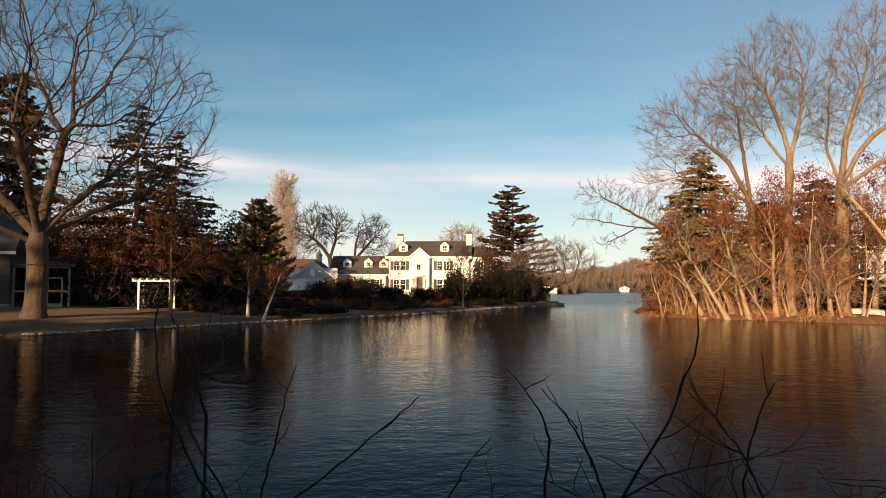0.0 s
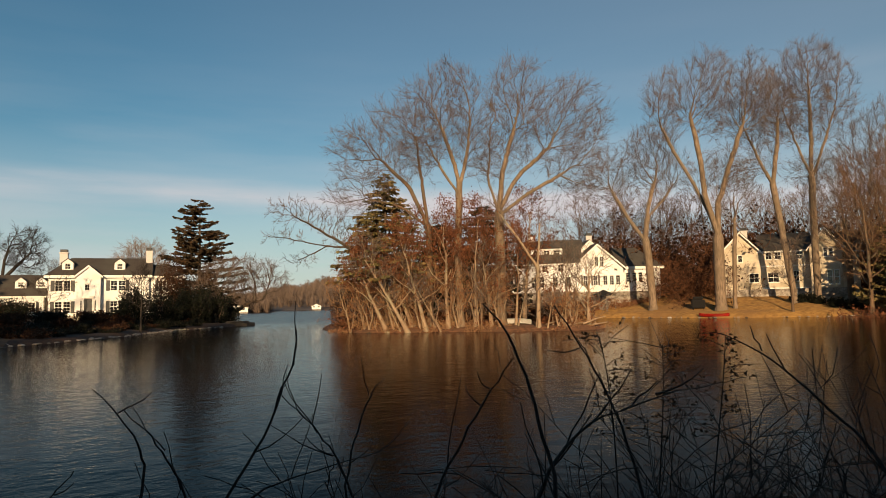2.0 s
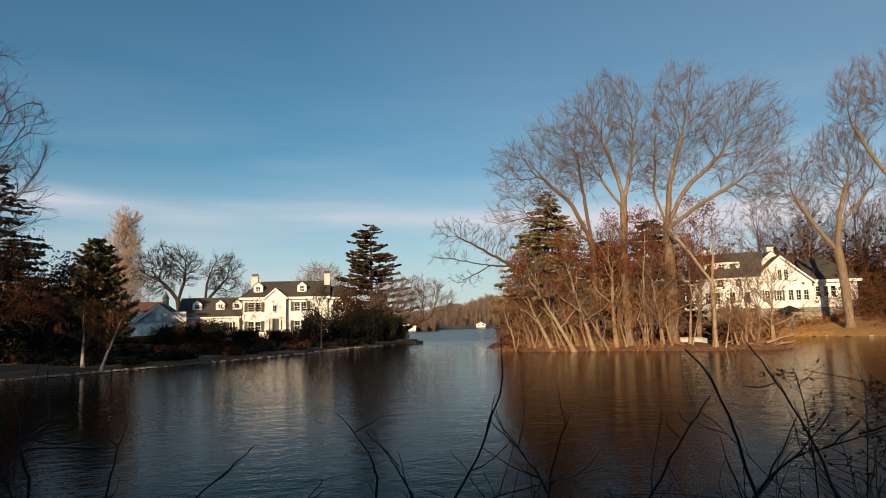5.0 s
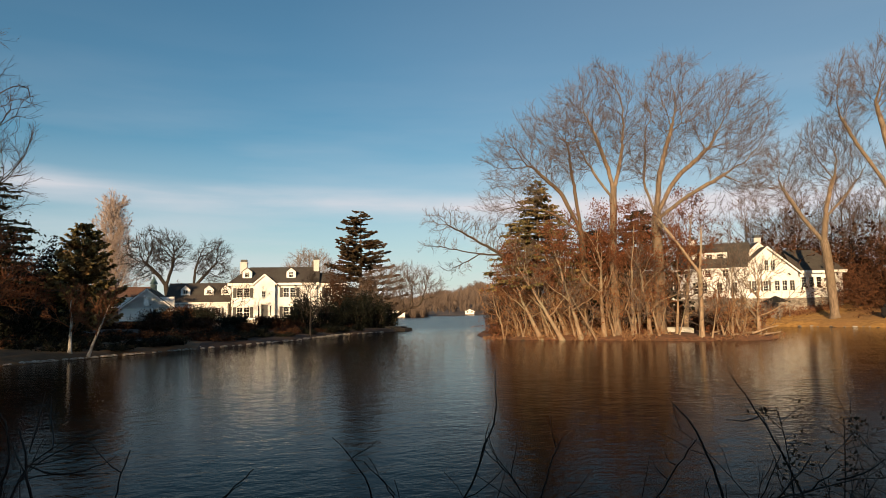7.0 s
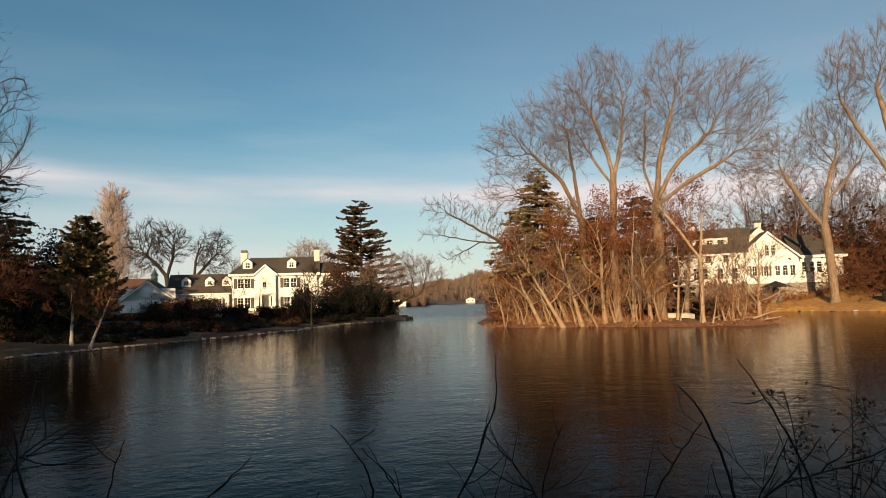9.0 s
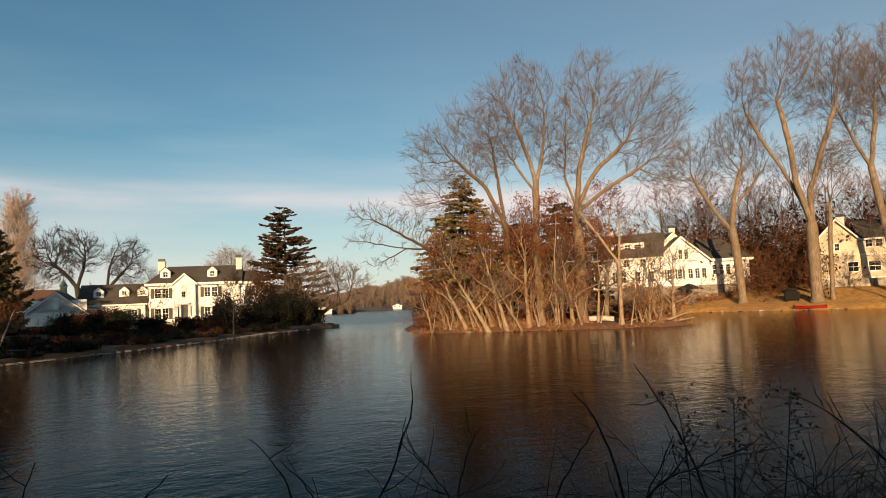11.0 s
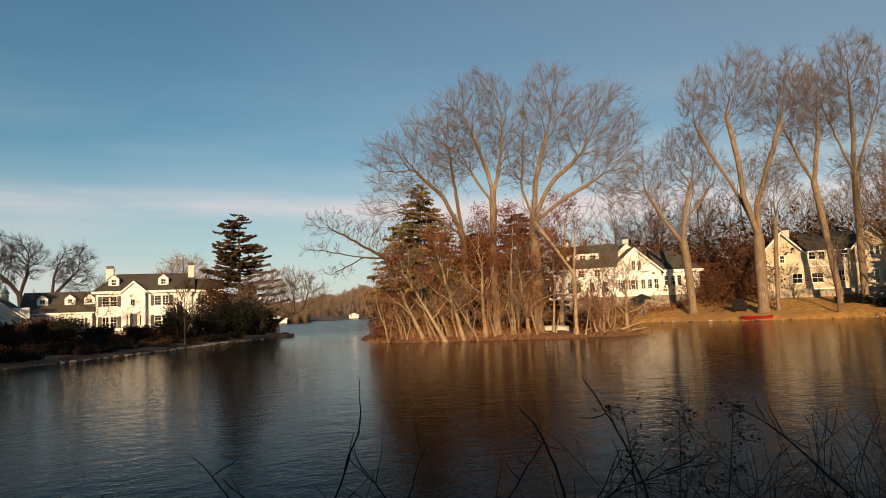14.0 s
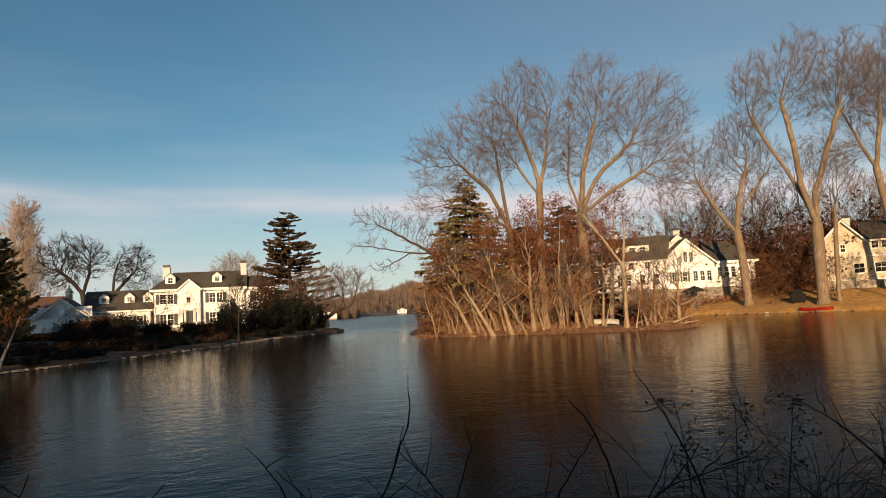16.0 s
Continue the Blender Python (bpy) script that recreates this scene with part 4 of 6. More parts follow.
def gable_house():
    """White house across the water on the right bank: broad front gable with a hipped wing, and a long wing running back."""
    house = thing("house", "white clapboard house with a broad front gable and dark roof", "house", 58.8, 79.6, 3.5, -23)
    gable_block(house, -1.9, 1.2, 8.8, 8.0, 3.5, 4.0, WHITE, (), front=True, over=0.45)
    # nested gable standing proud of the first
    ops = [(1.6, 0.9, 2.3, 2.3), (3.0, 0.9, 3.7, 2.3), (4.4, 0.9, 5.1, 2.3), (5.3, 0.9, 6.0, 2.3), (6.2, 0.9, 6.9, 2.3)]
    gable_block(house, -1.0, -2.2, 7.3, 4.2, 3.5, 3.15, WHITE, ops, front=True, over=0.45)
    for o in ops:
        window(house, -1.0 + (o[0] + o[2]) / 2, -2.17, 0.9, o[2] - o[0], 1.4, 2, 4, shutters=0.0 if o[0] > 4 else 0.22)
    for x in (2.55, 3.3):
        window(house, x, -2.3, 3.5, 0.6, 1.45, 2, 4, shutters=0.0)
    # hipped wing
    g = [(0.5, 1.3, 1.2, 2.7), (1.4, 1.3, 2.1, 2.7), (2.3, 1.3, 3.0, 2.7), (3.6, 1.3, 4.3, 2.7)]
    hip_block(house, 6.41, -1.2, 5.5, 7.4, 3.55, 2.9, WHITE, g, left=False, over=0.45)
    for o in g:
        window(house, 6.41 + (o[0] + o[2]) / 2, -1.17, 1.3, 0.7, 1.4, 1, 4)
    part("awning", slab([(11.0, -2.0, 0.75), (12.8, -2.0, 0.75), (12.8, -1.22, 1.05), (11.0, -1.22, 1.05)], 0.08), TRIM, house)
    chimney(house, 2.9, 3.0, 6.0, 8.5, 0.85, 0.8)
    part("foundation", boxed(-0.95, -2.15, -2.2, 6.3, 8.0, -0.002), STONE, house)

    part("foundation", boxed(6.42, -1.15, -2.2, 11.9, 6.1, -0.002), STONE, house)

    wing = thing("house_wing", "white two-storey wing with a shed dormer and end porch", "house", 51.5, 83.0, 3.6, -42.5)
    ops = [(0.5, 0.8, 1.2, 2.1), (1.8, 0.6, 2.6, 2.2), (2.9, 0.6, 3.7, 2.2), (4.8, 0.7, 5.6, 2.1), (6.6, 0.7, 7.4, 2.1), (0.8, 2.8, 1.6, 3.9), (3.4, 2.8, 4.2, 3.9), (5.6, 2.8, 6.4, 3.9)]
    gable_block(wing, 0, 0, 8.3, 6.5, 4.35, 3.0, WHITE, ops, front=False, over=0.5)
    for o in ops:
        window(wing, (o[0] + o[2]) / 2, 0.03, o[1], o[2] - o[0], o[3] - o[1], 2, 4)
    sd = part("shed_dormer", panel(4.6, 1.2, [(0.5, 0.3, 1.4, 1.0), (1.9, 0.3, 2.8, 1.0), (3.3, 0.3, 4.2, 1.0)], 0.15), WHITE, wing)
    sd.matrix_basis = pose(1.6, 0.9, 4.95)
    part("shed_roof", slab([(1.3, 0.7, 6.3), (6.5, 0.7, 6.3), (6.5, 3.4, 7.25), (1.3, 3.4, 7.25)], 0.12), SHINGLE, wing)
    for x in (2.55, 3.95, 5.35):
        window(wing, x, 0.93, 5.25, 0.9, 0.7, 2, 2)
    part("porch_base", boxed(-2.6, 1.2, -1.6, -0.01, 4.2, 0.7), WHITE, wing)
    for x in (-2.6, -1.8, -1.0, -0.2):
        part("porch_post", boxed(x, 1.2, 0.7, x + 0.16, 1.36, 2.6), TRIM, wing)
    part("porch_glass", boxed(-2.55, 1.3, 0.7, -0.05, 1.32, 2.6), GLASS, wing)
    part("porch_roof", boxed(-2.8, 1.0, 2.6, -0.01, 4.4, 2.85), TRIM, wing)
    for x in (-2.7, -1.4, -0.2):
        part("rail_post", boxed(x, 1.1, 2.85, x + 0.1, 1.2, 3.75), TRIM, wing)
    part("porch_rail", boxed(-2.7, 1.1, 3.75, -0.05, 1.2, 3.83), TRIM, wing)
    chimney(wing, 1.4, 3.6, 6.0, 8.4, 0.8, 0.8)
    part("foundation", boxed(0.01, 0.01, -2.2, 8.29, 6.4, -0.002), STONE, wing)


gable_house()


def cream_house():
    """Pale house on the rise: narrow gable, long plain front, second gable and a lower end."""
    house = thing("house", "cream two-storey house with dark roof among tall trees", "house", 72.1, 64.6, 3.3, -51.4)
    ops = [(3.15, 0.85, 4.35, 2.1), (1.9, 3.5, 2.5, 4.5)]
    gable_block(house, -0.6, 0, 4.55, 8.0, 5.0, 2.45, CREAM, ops, front=True)
    for o in ops:
        window(house, -0.6 + (o[0] + o[2]) / 2, 0.03, o[1], o[2] - o[0], o[3] - o[1], 2, 2)
    ops = [(0.75, 0.85, 2.1, 2.1), (0.6, 3.75, 1.4, 4.75), (1.65, 3.75, 2.45, 4.75), (3.7, 0.9, 4.4, 2.3), (4.1, 3.75, 4.9, 4.75)]
    gable_block(house, 3.96, 0.35, 5.6, 7.0, 5.0, 2.2, CREAM, ops, front=False)
    for o in ops:
        window(house, 3.96 + (o[0] + o[2]) / 2, 0.38, o[1], o[2] - o[0], o[3] - o[1], 2, 2)
    ops = [(1.45, 3.8, 1.98, 4.95), (2.05, 3.8, 2.58, 4.95), (1.75, 0.4, 2.35, 2.2), (2.5, 0.4, 3.1, 2.2)]
    gable_block(house, 9.57, -0.8, 3.45, 7.5, 5.2, 2.2, CREAM, ops, front=True)
    for o in ops:
        window(house, 9.57 + (o[0] + o[2]) / 2, -0.77, o[1], o[2] - o[0], o[3] - o[1], 1, 2)
    ops = [(0.5, 0.8, 1.2, 2.1)]
    gable_block(house, 13.03, 0.6, 1.9, 6.4, 4.7, 2.4, CREAM, ops, front=False)
    window(house, 13.88, 0.63, 0.8, 0.7, 1.3, 2, 2)
    for z in (0.02, 2.85):
        part("trim_board", boxed(3.98, 0.30, z, 9.54, 0.346, z + 0.14), TRIM, house)
    chimney(house, 13.2, 4.0, 5.0, 8.0, 0.9, 0.8)
    chimney(house, 2.0, 5.5, 6.0, 8.3, 0.9, 0.8)
    part("foundation", boxed(-0.55, -0.75, -2.4, 14.9, 7.0, -0.002), STONE, house)
    return house


cream_house()

# ---- left bank ----
crown_tree("oak_tree", "huge spreading bare oak with a thick trunk on the lawn", -22.6, 37.9, 0.56, [[(0, 0, -0.3), (0.15, 0, 2.4), (0.1, 0, 4.6)], [(0.1, 0, 4.6), (1.6, -0.6, 6.4), (3.6, -0.8, 8.2)], [(0.1, 0, 4.4), (2.4, 0.9, 6.0), (5.2, 1.2, 7.2)], [(0.1, 0, 4.6), (-1.8, 0.4, 6.8), (-3.6, 0.6, 9.0)], [(0.1, 0, 4.7), (0.6, 0.4, 7.5), (1.2, 0.3, 10.5)], [(0.1, 0, 4.2), (-2.6, -0.8, 5.4), (-5.4, -1.2, 6.4)], [(0.1, 0, 4.6), (-0.4, -1.6, 7.0), (-1.0, -3.0, 9.5)]],
           [(-0.4, 0, 12.4, 10.2, 8.5, 7.4, 1500), (5.4, 0, 9.4, 4.6, 5.0, 2.8, 260), (-6, 0, 9.0, 5.0, 5.0, 3.0, 200)], 11, turn=31, bark=BARK_OAK, twig=TWIG_OAK, tip=0.021, kill=0.6, step=0.38, twig_len=0.75, per=2, rough=0.34, pull=0.0, slim=0.1)
conifer("spruce_tree", "tall dark spruce behind the garden", -22.8, 50.6, gz(-23, 50.6), 15.4, 4.6, 0.25, 21, NEEDLE_BROWN, gaps=0.25, taper=0.75, whorls=52, per=7, spray=120, size=0.32)
conifer("spruce_tree", "tall dark spruce behind the garden", -20.4, 51.7, gz(-20.4, 51.7), 13.4, 4.6, 0.25, 22, NEEDLE, gaps=0.25, taper=0.7, whorls=48, per=7, spray=120, size=0.32)
conifer("pine_tree", "bushy white pine on the lawn", -15.0, 55.2, gz(-15, 55.2), 8.7, 2.8, 0.16, 23, NEEDLE_OLIVE, gaps=0.12, droop=-0.06, spray=120, taper=0.6, whorls=30, per=10, size=0.36)
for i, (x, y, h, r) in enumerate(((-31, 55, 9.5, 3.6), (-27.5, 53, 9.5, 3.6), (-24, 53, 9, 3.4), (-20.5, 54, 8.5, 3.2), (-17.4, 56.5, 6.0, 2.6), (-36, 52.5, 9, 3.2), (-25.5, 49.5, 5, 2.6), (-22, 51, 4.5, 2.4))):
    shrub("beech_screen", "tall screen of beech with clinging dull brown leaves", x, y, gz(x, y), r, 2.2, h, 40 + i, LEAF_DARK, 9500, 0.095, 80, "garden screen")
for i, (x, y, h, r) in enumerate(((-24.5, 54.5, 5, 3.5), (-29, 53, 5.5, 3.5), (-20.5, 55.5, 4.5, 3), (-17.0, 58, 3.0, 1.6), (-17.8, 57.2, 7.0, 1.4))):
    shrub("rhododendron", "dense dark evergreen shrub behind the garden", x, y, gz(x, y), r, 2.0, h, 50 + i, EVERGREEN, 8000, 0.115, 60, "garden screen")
# foliage only above the height where the shade begins
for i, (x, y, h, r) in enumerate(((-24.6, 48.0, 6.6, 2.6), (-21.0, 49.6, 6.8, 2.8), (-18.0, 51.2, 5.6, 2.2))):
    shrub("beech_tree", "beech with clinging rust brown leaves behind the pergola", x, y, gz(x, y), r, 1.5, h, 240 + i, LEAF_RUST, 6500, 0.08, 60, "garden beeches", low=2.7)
# near-black shrubs stand in for the deep shade below the rust leaves
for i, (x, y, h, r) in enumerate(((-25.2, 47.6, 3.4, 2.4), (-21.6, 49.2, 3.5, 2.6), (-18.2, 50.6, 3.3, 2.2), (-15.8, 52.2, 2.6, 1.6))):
    shrub("rhododendron", "near-black shrub standing in for shade under the beeches", x, y, gz(x, y), r, 1.4, h, 250 + i, EVERGREEN, 8000, 0.1, 50, "garden evergreens")
conifer("spruce_tree", "broad old spruce beside the white house", 11.1, 108, 1.5, 17.4, 6.9, 0.4, 31, NEEDLE_BROWN, gaps=0.3, droop=0.2, per=9, whorls=38, spray=240, taper=0.6, size=0.5, jag=(0.4, 1.2))
crown_tree("oak_tree", "low spreading bare tree on the point", 14.0, 97.5, 0.38, [[(0, 0, -0.3), (0.2, 0, 1.6), (0.7, 0, 3.0)], [(0.7, 0, 2.8), (2.4, 0, 4.0), (4.2, 0, 4.4)], [(0.7, 0, 3.0), (-0.8, 0, 4.6), (-2.0, 0, 5.8)]],
           [(1.6, 0, 7.0, 6.4, 4.4, 3.5, 620)], 32, turn=-8, twig=TWIG, bark=BARK_OAK, tip=0.036, twig_len=0.9, per=3, fine=0.017, pull=0.0, rough=0.3)
crown_tree("elm_tree", "bare elm behind the wing", -20.2, 124, 0.42, [[(0, 0, -0.3), (0, 0, 4.0), (-0.3, 0, 6.5)], [(-0.3, 0, 6.5), (-2.2, 0, 9.0), (-4.0, 0, 10.6)], [(-0.3, 0, 6.3), (0.6, 0, 9.4), (0.9, 0, 12.0)]],
           [(-2.6, 0, 11.6, 5.0, 4.0, 4.4, 330), (1.0, 0, 12.0, 2.4, 2.6, 3.0, 90)], 33, turn=9, bark=BARK_DARK, twig=BARK_DARK, tip=0.05, twig_len=1.1, per=3, fine=0.022, rough=0.26)
crown_tree("elm_tree", "bare elm behind the wing", -16.4, 124, 0.36, [[(0, 0, -0.3), (0.2, 0, 4.0), (0.4, 0, 6.2)], [(0.4, 0, 6.2), (2.2, 0, 8.4), (4.0, 0, 10.4)], [(0.4, 0, 6.2), (0.5, 0, 9.0), (1.4, 0, 12.0)]],
           [(3.2, 0, 10.6, 3.4, 3.2, 3.9, 240)], 34, turn=9, bark=BARK_DARK, twig=BARK_DARK, tip=0.05, twig_len=1.1, per=3, fine=0.022, rough=0.26)
crown_tree("maple_tree", "bare tree behind the house", 3.6, 125, 0.3, [[(0, 0, -0.3), (0, 0, 3.0), (0, 0, 6.5)]], [(0, 0, 11.0, 4.4, 3.6, 4.0, 330)], 35, twig=TWIG_ASH, bark=BARK_OAK, tip=0.036, twig_len=1.2, per=3, fine=0.018, pull=0.3, rough=0.15)
bare_tree("poplar_tree", "tall narrow bare poplar with pale pink brown twigs", -32.2, 136, 2, 21.5, 6.4, 0.4, 0.06, 36, twig=TWIG_PINK, fine=0.024, bark=BARK_PALE, n_limbs=70, rise=(0.98, 1.45), kids=(0, 7, 5, 2), trunk_to=0.9)
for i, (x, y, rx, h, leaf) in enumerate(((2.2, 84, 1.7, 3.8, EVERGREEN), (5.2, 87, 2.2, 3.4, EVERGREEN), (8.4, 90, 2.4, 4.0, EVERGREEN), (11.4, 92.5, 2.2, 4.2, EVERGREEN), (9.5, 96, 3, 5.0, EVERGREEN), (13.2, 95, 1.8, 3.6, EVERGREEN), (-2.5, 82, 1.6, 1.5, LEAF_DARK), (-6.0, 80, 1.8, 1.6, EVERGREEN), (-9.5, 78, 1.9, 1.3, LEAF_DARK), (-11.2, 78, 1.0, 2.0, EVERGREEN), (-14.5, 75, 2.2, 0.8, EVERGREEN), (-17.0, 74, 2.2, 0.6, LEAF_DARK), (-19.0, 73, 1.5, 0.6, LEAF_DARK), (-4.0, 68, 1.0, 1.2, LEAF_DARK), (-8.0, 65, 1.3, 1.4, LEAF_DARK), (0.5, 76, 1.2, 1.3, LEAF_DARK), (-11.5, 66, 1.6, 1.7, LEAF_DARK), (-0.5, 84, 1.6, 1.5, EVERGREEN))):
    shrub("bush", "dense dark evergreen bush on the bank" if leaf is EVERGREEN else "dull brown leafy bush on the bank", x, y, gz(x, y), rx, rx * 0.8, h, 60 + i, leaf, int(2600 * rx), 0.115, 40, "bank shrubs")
for i, (x, y, rx, h) in enumerate(((-17.0, 99.0, 1.6, 1.8), (-13.9, 100.0, 1.6, 2.2), (-11.4, 99.5, 1.7, 2.5), (-15.6, 98.0, 1.5, 1.7))):
    shrub("bush", "dull brown leafy bush before the low wing", x, y, gz(x, y), rx, rx * 0.8, h, 660 + i, LEAF_DARK if i % 2 else EVERGREEN, 4200, 0.11, 46, "bank shrubs")
for i, (x, y, h) in enumerate(((-15.8, 101.8, 3.0), (-13.2, 102.2, 2.6), (-10.8, 102.0, 3.2), (-18.4, 101.0, 2.4))):
    brush("thicket", "dull brown bare brush against the low wing", x, y, gz(x, y), 1.3, 0.6, h, 670 + i, TWIG_OAK, 40, "wing brush", kids=(0, 5, 3), leaf=LEAF_DARK, leaf_n=900, leaf_size=0.11)
bare_tree("young_tree", "small spreading bare tree at the corner of the house", -7.6, 95.0, gz(-7.6, 95.0), 7.4, 3.0, 0.13, 0.3, 86, n_limbs=10, kids=(0, 6, 5, 3), twig=BARK_DARK, bark=BARK_OAK, wobble=0.25)
shrub("holly", "dense rounded dark holly before the house", 1.5, 88.5, gz(1.5, 88.5), 1.4, 1.3, 3.8, 98, EVERGREEN, 9000, 0.09, 50)
# low bushes over the bank; their dark leaves also stand in for its shade
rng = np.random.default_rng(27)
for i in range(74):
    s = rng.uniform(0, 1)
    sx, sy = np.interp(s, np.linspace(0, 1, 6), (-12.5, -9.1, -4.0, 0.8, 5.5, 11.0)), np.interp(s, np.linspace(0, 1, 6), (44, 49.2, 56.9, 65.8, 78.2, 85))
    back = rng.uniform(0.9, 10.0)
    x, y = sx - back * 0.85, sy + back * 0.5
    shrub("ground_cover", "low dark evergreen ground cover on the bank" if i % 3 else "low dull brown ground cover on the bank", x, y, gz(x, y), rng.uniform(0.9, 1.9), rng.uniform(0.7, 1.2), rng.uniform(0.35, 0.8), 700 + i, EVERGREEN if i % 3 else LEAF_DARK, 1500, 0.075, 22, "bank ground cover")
# brown trees added over the house's end block, in place of its shade
shrub("beech_tree", "brown leafy tree added to darken the house's shaded end", 6.4, 98, gz(6.4, 98), 2.2, 2.0, 8.6, 96, LEAF_DARK, 9000, 0.11, 60)
shrub("beech_tree", "brown leafy tree added to darken the house's shaded end", 9.6, 101, gz(9.6, 101), 3.2, 2.0, 7.6, 97, LEAF_DARK, 9000, 0.11, 60)
bare_tree("young_tree", "slender bare tree on the bank", 2.1, 70.5, gz(2.1, 70.5), 7.0, 2.2, 0.11, 0.35, 81, n_limbs=10, kids=(0, 7, 6, 4), twig=BARK_DARK, bark=BARK_DARK)
bare_tree("birch_tree", "small white birch at the water's edge", -12.9, 45.4, gz(-12.9, 45.4), 4.8, 1.6, 0.12, 0.35, 82, bark=BIRCH, n_limbs=9, kids=(0, 6, 5, 4), twig=TWIG_RED)
bare_tree("birch_tree", "small white birch at the water's edge", -12.0, 45.6, gz(-12.0, 45.6), 4.6, 1.6, 0.105, 0.35, 83, bark=BIRCH, n_limbs=9, kids=(0, 6, 5, 4), lean=(0.25, 0), twig=TWIG_RED)
bare_tree("young_tree", "slender bare tree beside the pergola", -17.7, 44.6, gz(-17.7, 44.6), 9.4, 3.0, 0.12, 0.3, 84, n_limbs=13, kids=(0, 7, 6, 4), twig=TWIG_RED)


def pergola():
    x, y = -21.0, 47.3
    p = thing("pergola", "small white painted garden pergola on the lawn", "pergola", x, y, gz(x + 1, y), 12)
    for px in (0, 2.05):
        for py in (0, 1.6):
            post = part("post", boxed(px - 0.065, py - 0.065, -0.2, px + 0.065, py + 0.065, 1.95, bevel=0.01), TRIM, p)
            part("capital", boxed(px - 0.1, py - 0.1, 1.88, px + 0.1, py + 0.1, 1.95, bevel=0.01), TRIM, post)
    for py in (0, 1.6):
        part("beam", boxed(-0.45, py - 0.045, 1.95, 2.55, py + 0.045, 2.08, bevel=0.01), TRIM, p)
    for i in range(7):
        part("rafter", boxed(-0.35 + i * 0.45, -0.35, 2.08, -0.30 + i * 0.45, 1.95, 2.17), TRIM, p)


pergola()

# ---- wooded point ----
crown_tree("oak_tree", "tall bare oak with a pale trunk on the wooded point", 28.9, 49.4, 0.42, [[(0, 0, -0.3), (0.1, 0, 5.0), (0, 0, 9.6)], [(0, 0, 9.4), (1.4, 0.3, 12.2), (4.4, 0.5, 15.0)], [(0, 0, 9.6), (0.5, -0.4, 13.0), (1.6, -0.5, 17.0)], [(0, 0, 9.2), (2.6, -0.6, 11.0), (5.6, -0.8, 12.6)], [(0, 0, 9.5), (-0.8, 0.5, 12.5), (-0.6, 0.6, 15.5)]],
           [(1.9, 0, 17.8, 3.0, 3.4, 4.7, 430), (6.2, 0, 16.0, 3.4, 3.4, 4.9, 430), (6.8, 0, 11.9, 2.6, 2.8, 2.0, 110), (-0.4, 0, 14.5, 2.0, 2.4, 3.0, 130)], 101, turn=-30, bark=BARK_MID, tip=0.018, kill=0.5, per=3, twig_len=1.0)
crown_tree("oak_tree", "tall bare oak with upswept limbs on the wooded point", 25.7, 50.4, 0.3, [[(0, 0, -0.3), (-0.2, 0, 6.0), (0.1, 0, 12.0)], [(0.1, 0, 12.0), (0.9, 0.2, 15.0), (1.1, 0.2, 18.5)], [(0.1, 0, 12.0), (-0.7, -0.2, 15.0), (-1.8, -0.3, 18.0)], [(0.1, 0, 11.0), (-1.2, 0.6, 13.0), (-2.8, 0.9, 16.0)]],
           [(-0.6, 0, 18.0, 3.0, 3.2, 4.4, 480), (-2.8, 0, 16.8, 2.4, 2.6, 4.2, 260), (1.2, 0, 15.5, 1.6, 2.2, 3.6, 110)], 102, turn=-27, bark=BARK_MID, tip=0.018, kill=0.5, per=3, twig_len=1.0, pull=0.2)
crown_tree("oak_tree", "bare oak with long low boughs on the wooded point", 23.7, 52.3, 0.28, [[(0, 0, -0.3), (0.1, 0, 5.0), (0, 0, 8.6)], [(0, 0, 8.4), (-2.2, -0.3, 10.2), (-4.8, -0.5, 10.8)], [(0, 0, 8.6), (-1.6, 0.3, 12.0), (-4.0, 0.5, 14.4)], [(0, 0, 8.6), (-0.5, 0, 12.5), (-0.9, 0, 16.0)]],
           [(-4.2, 0, 14.2, 4.4, 3.2, 2.9, 330), (-0.9, 0, 15.6, 2.2, 2.8, 3.8, 240), (-5.6, 0, 10.9, 3.0, 2.4, 1.4, 120), (-3.4, 0, 17.2, 1.9, 2.2, 2.1, 110), (-6.0, 0, 15.6, 2.0, 2.2, 1.9, 80)], 107, turn=-24, bark=BARK, tip=0.019, kill=0.52, per=3, twig_len=0.9, rough=0.28, pull=0.03)
crown_tree("oak_tree", "bare tree with a broken forked trunk on the point", 30.4, 46.2, 0.27, [[(0, 0, -0.3), (0.15, 0, 5.0), (0.3, 0, 8.8)], [(0.1, 0, 4.8), (-1.4, 0, 7.2), (-2.8, 0, 9.2)]],
           [(0.6, 0, 9.6, 1.4, 1.4, 1.6, 40), (-3.0, 0, 9.6, 1.6, 1.5, 1.8, 60), (1.6, 0, 7.4, 1.4, 1.2, 1.2, 24)], 103, turn=-33, bark=BARK_PALE, tip=0.018, per=2, twig_len=0.6)
conifer("fir_tree", "bronzed fir among the bare trees", 20.8, 54.8, gz(20.8, 54.8), 13.2, 5.4, 0.2, 104, NEEDLE_OLIVE, bare=0.3, gaps=0.15, taper=0.78, whorls=46, per=8, spray=120, size=0.36)
conifer("fir_tree", "dark fir among the bare trees", 31.8, 57.5, gz(31.8, 57.5), 11.0, 4.0, 0.2, 105, NEEDLE, gaps=0.05, taper=0.6)
conifer("fir_tree", "dark fir among the bare trees", 26.8, 56.5, gz(26.8, 56.5), 9.0, 3.6, 0.2, 108, NEEDLE, gaps=0.05, taper=0.6)
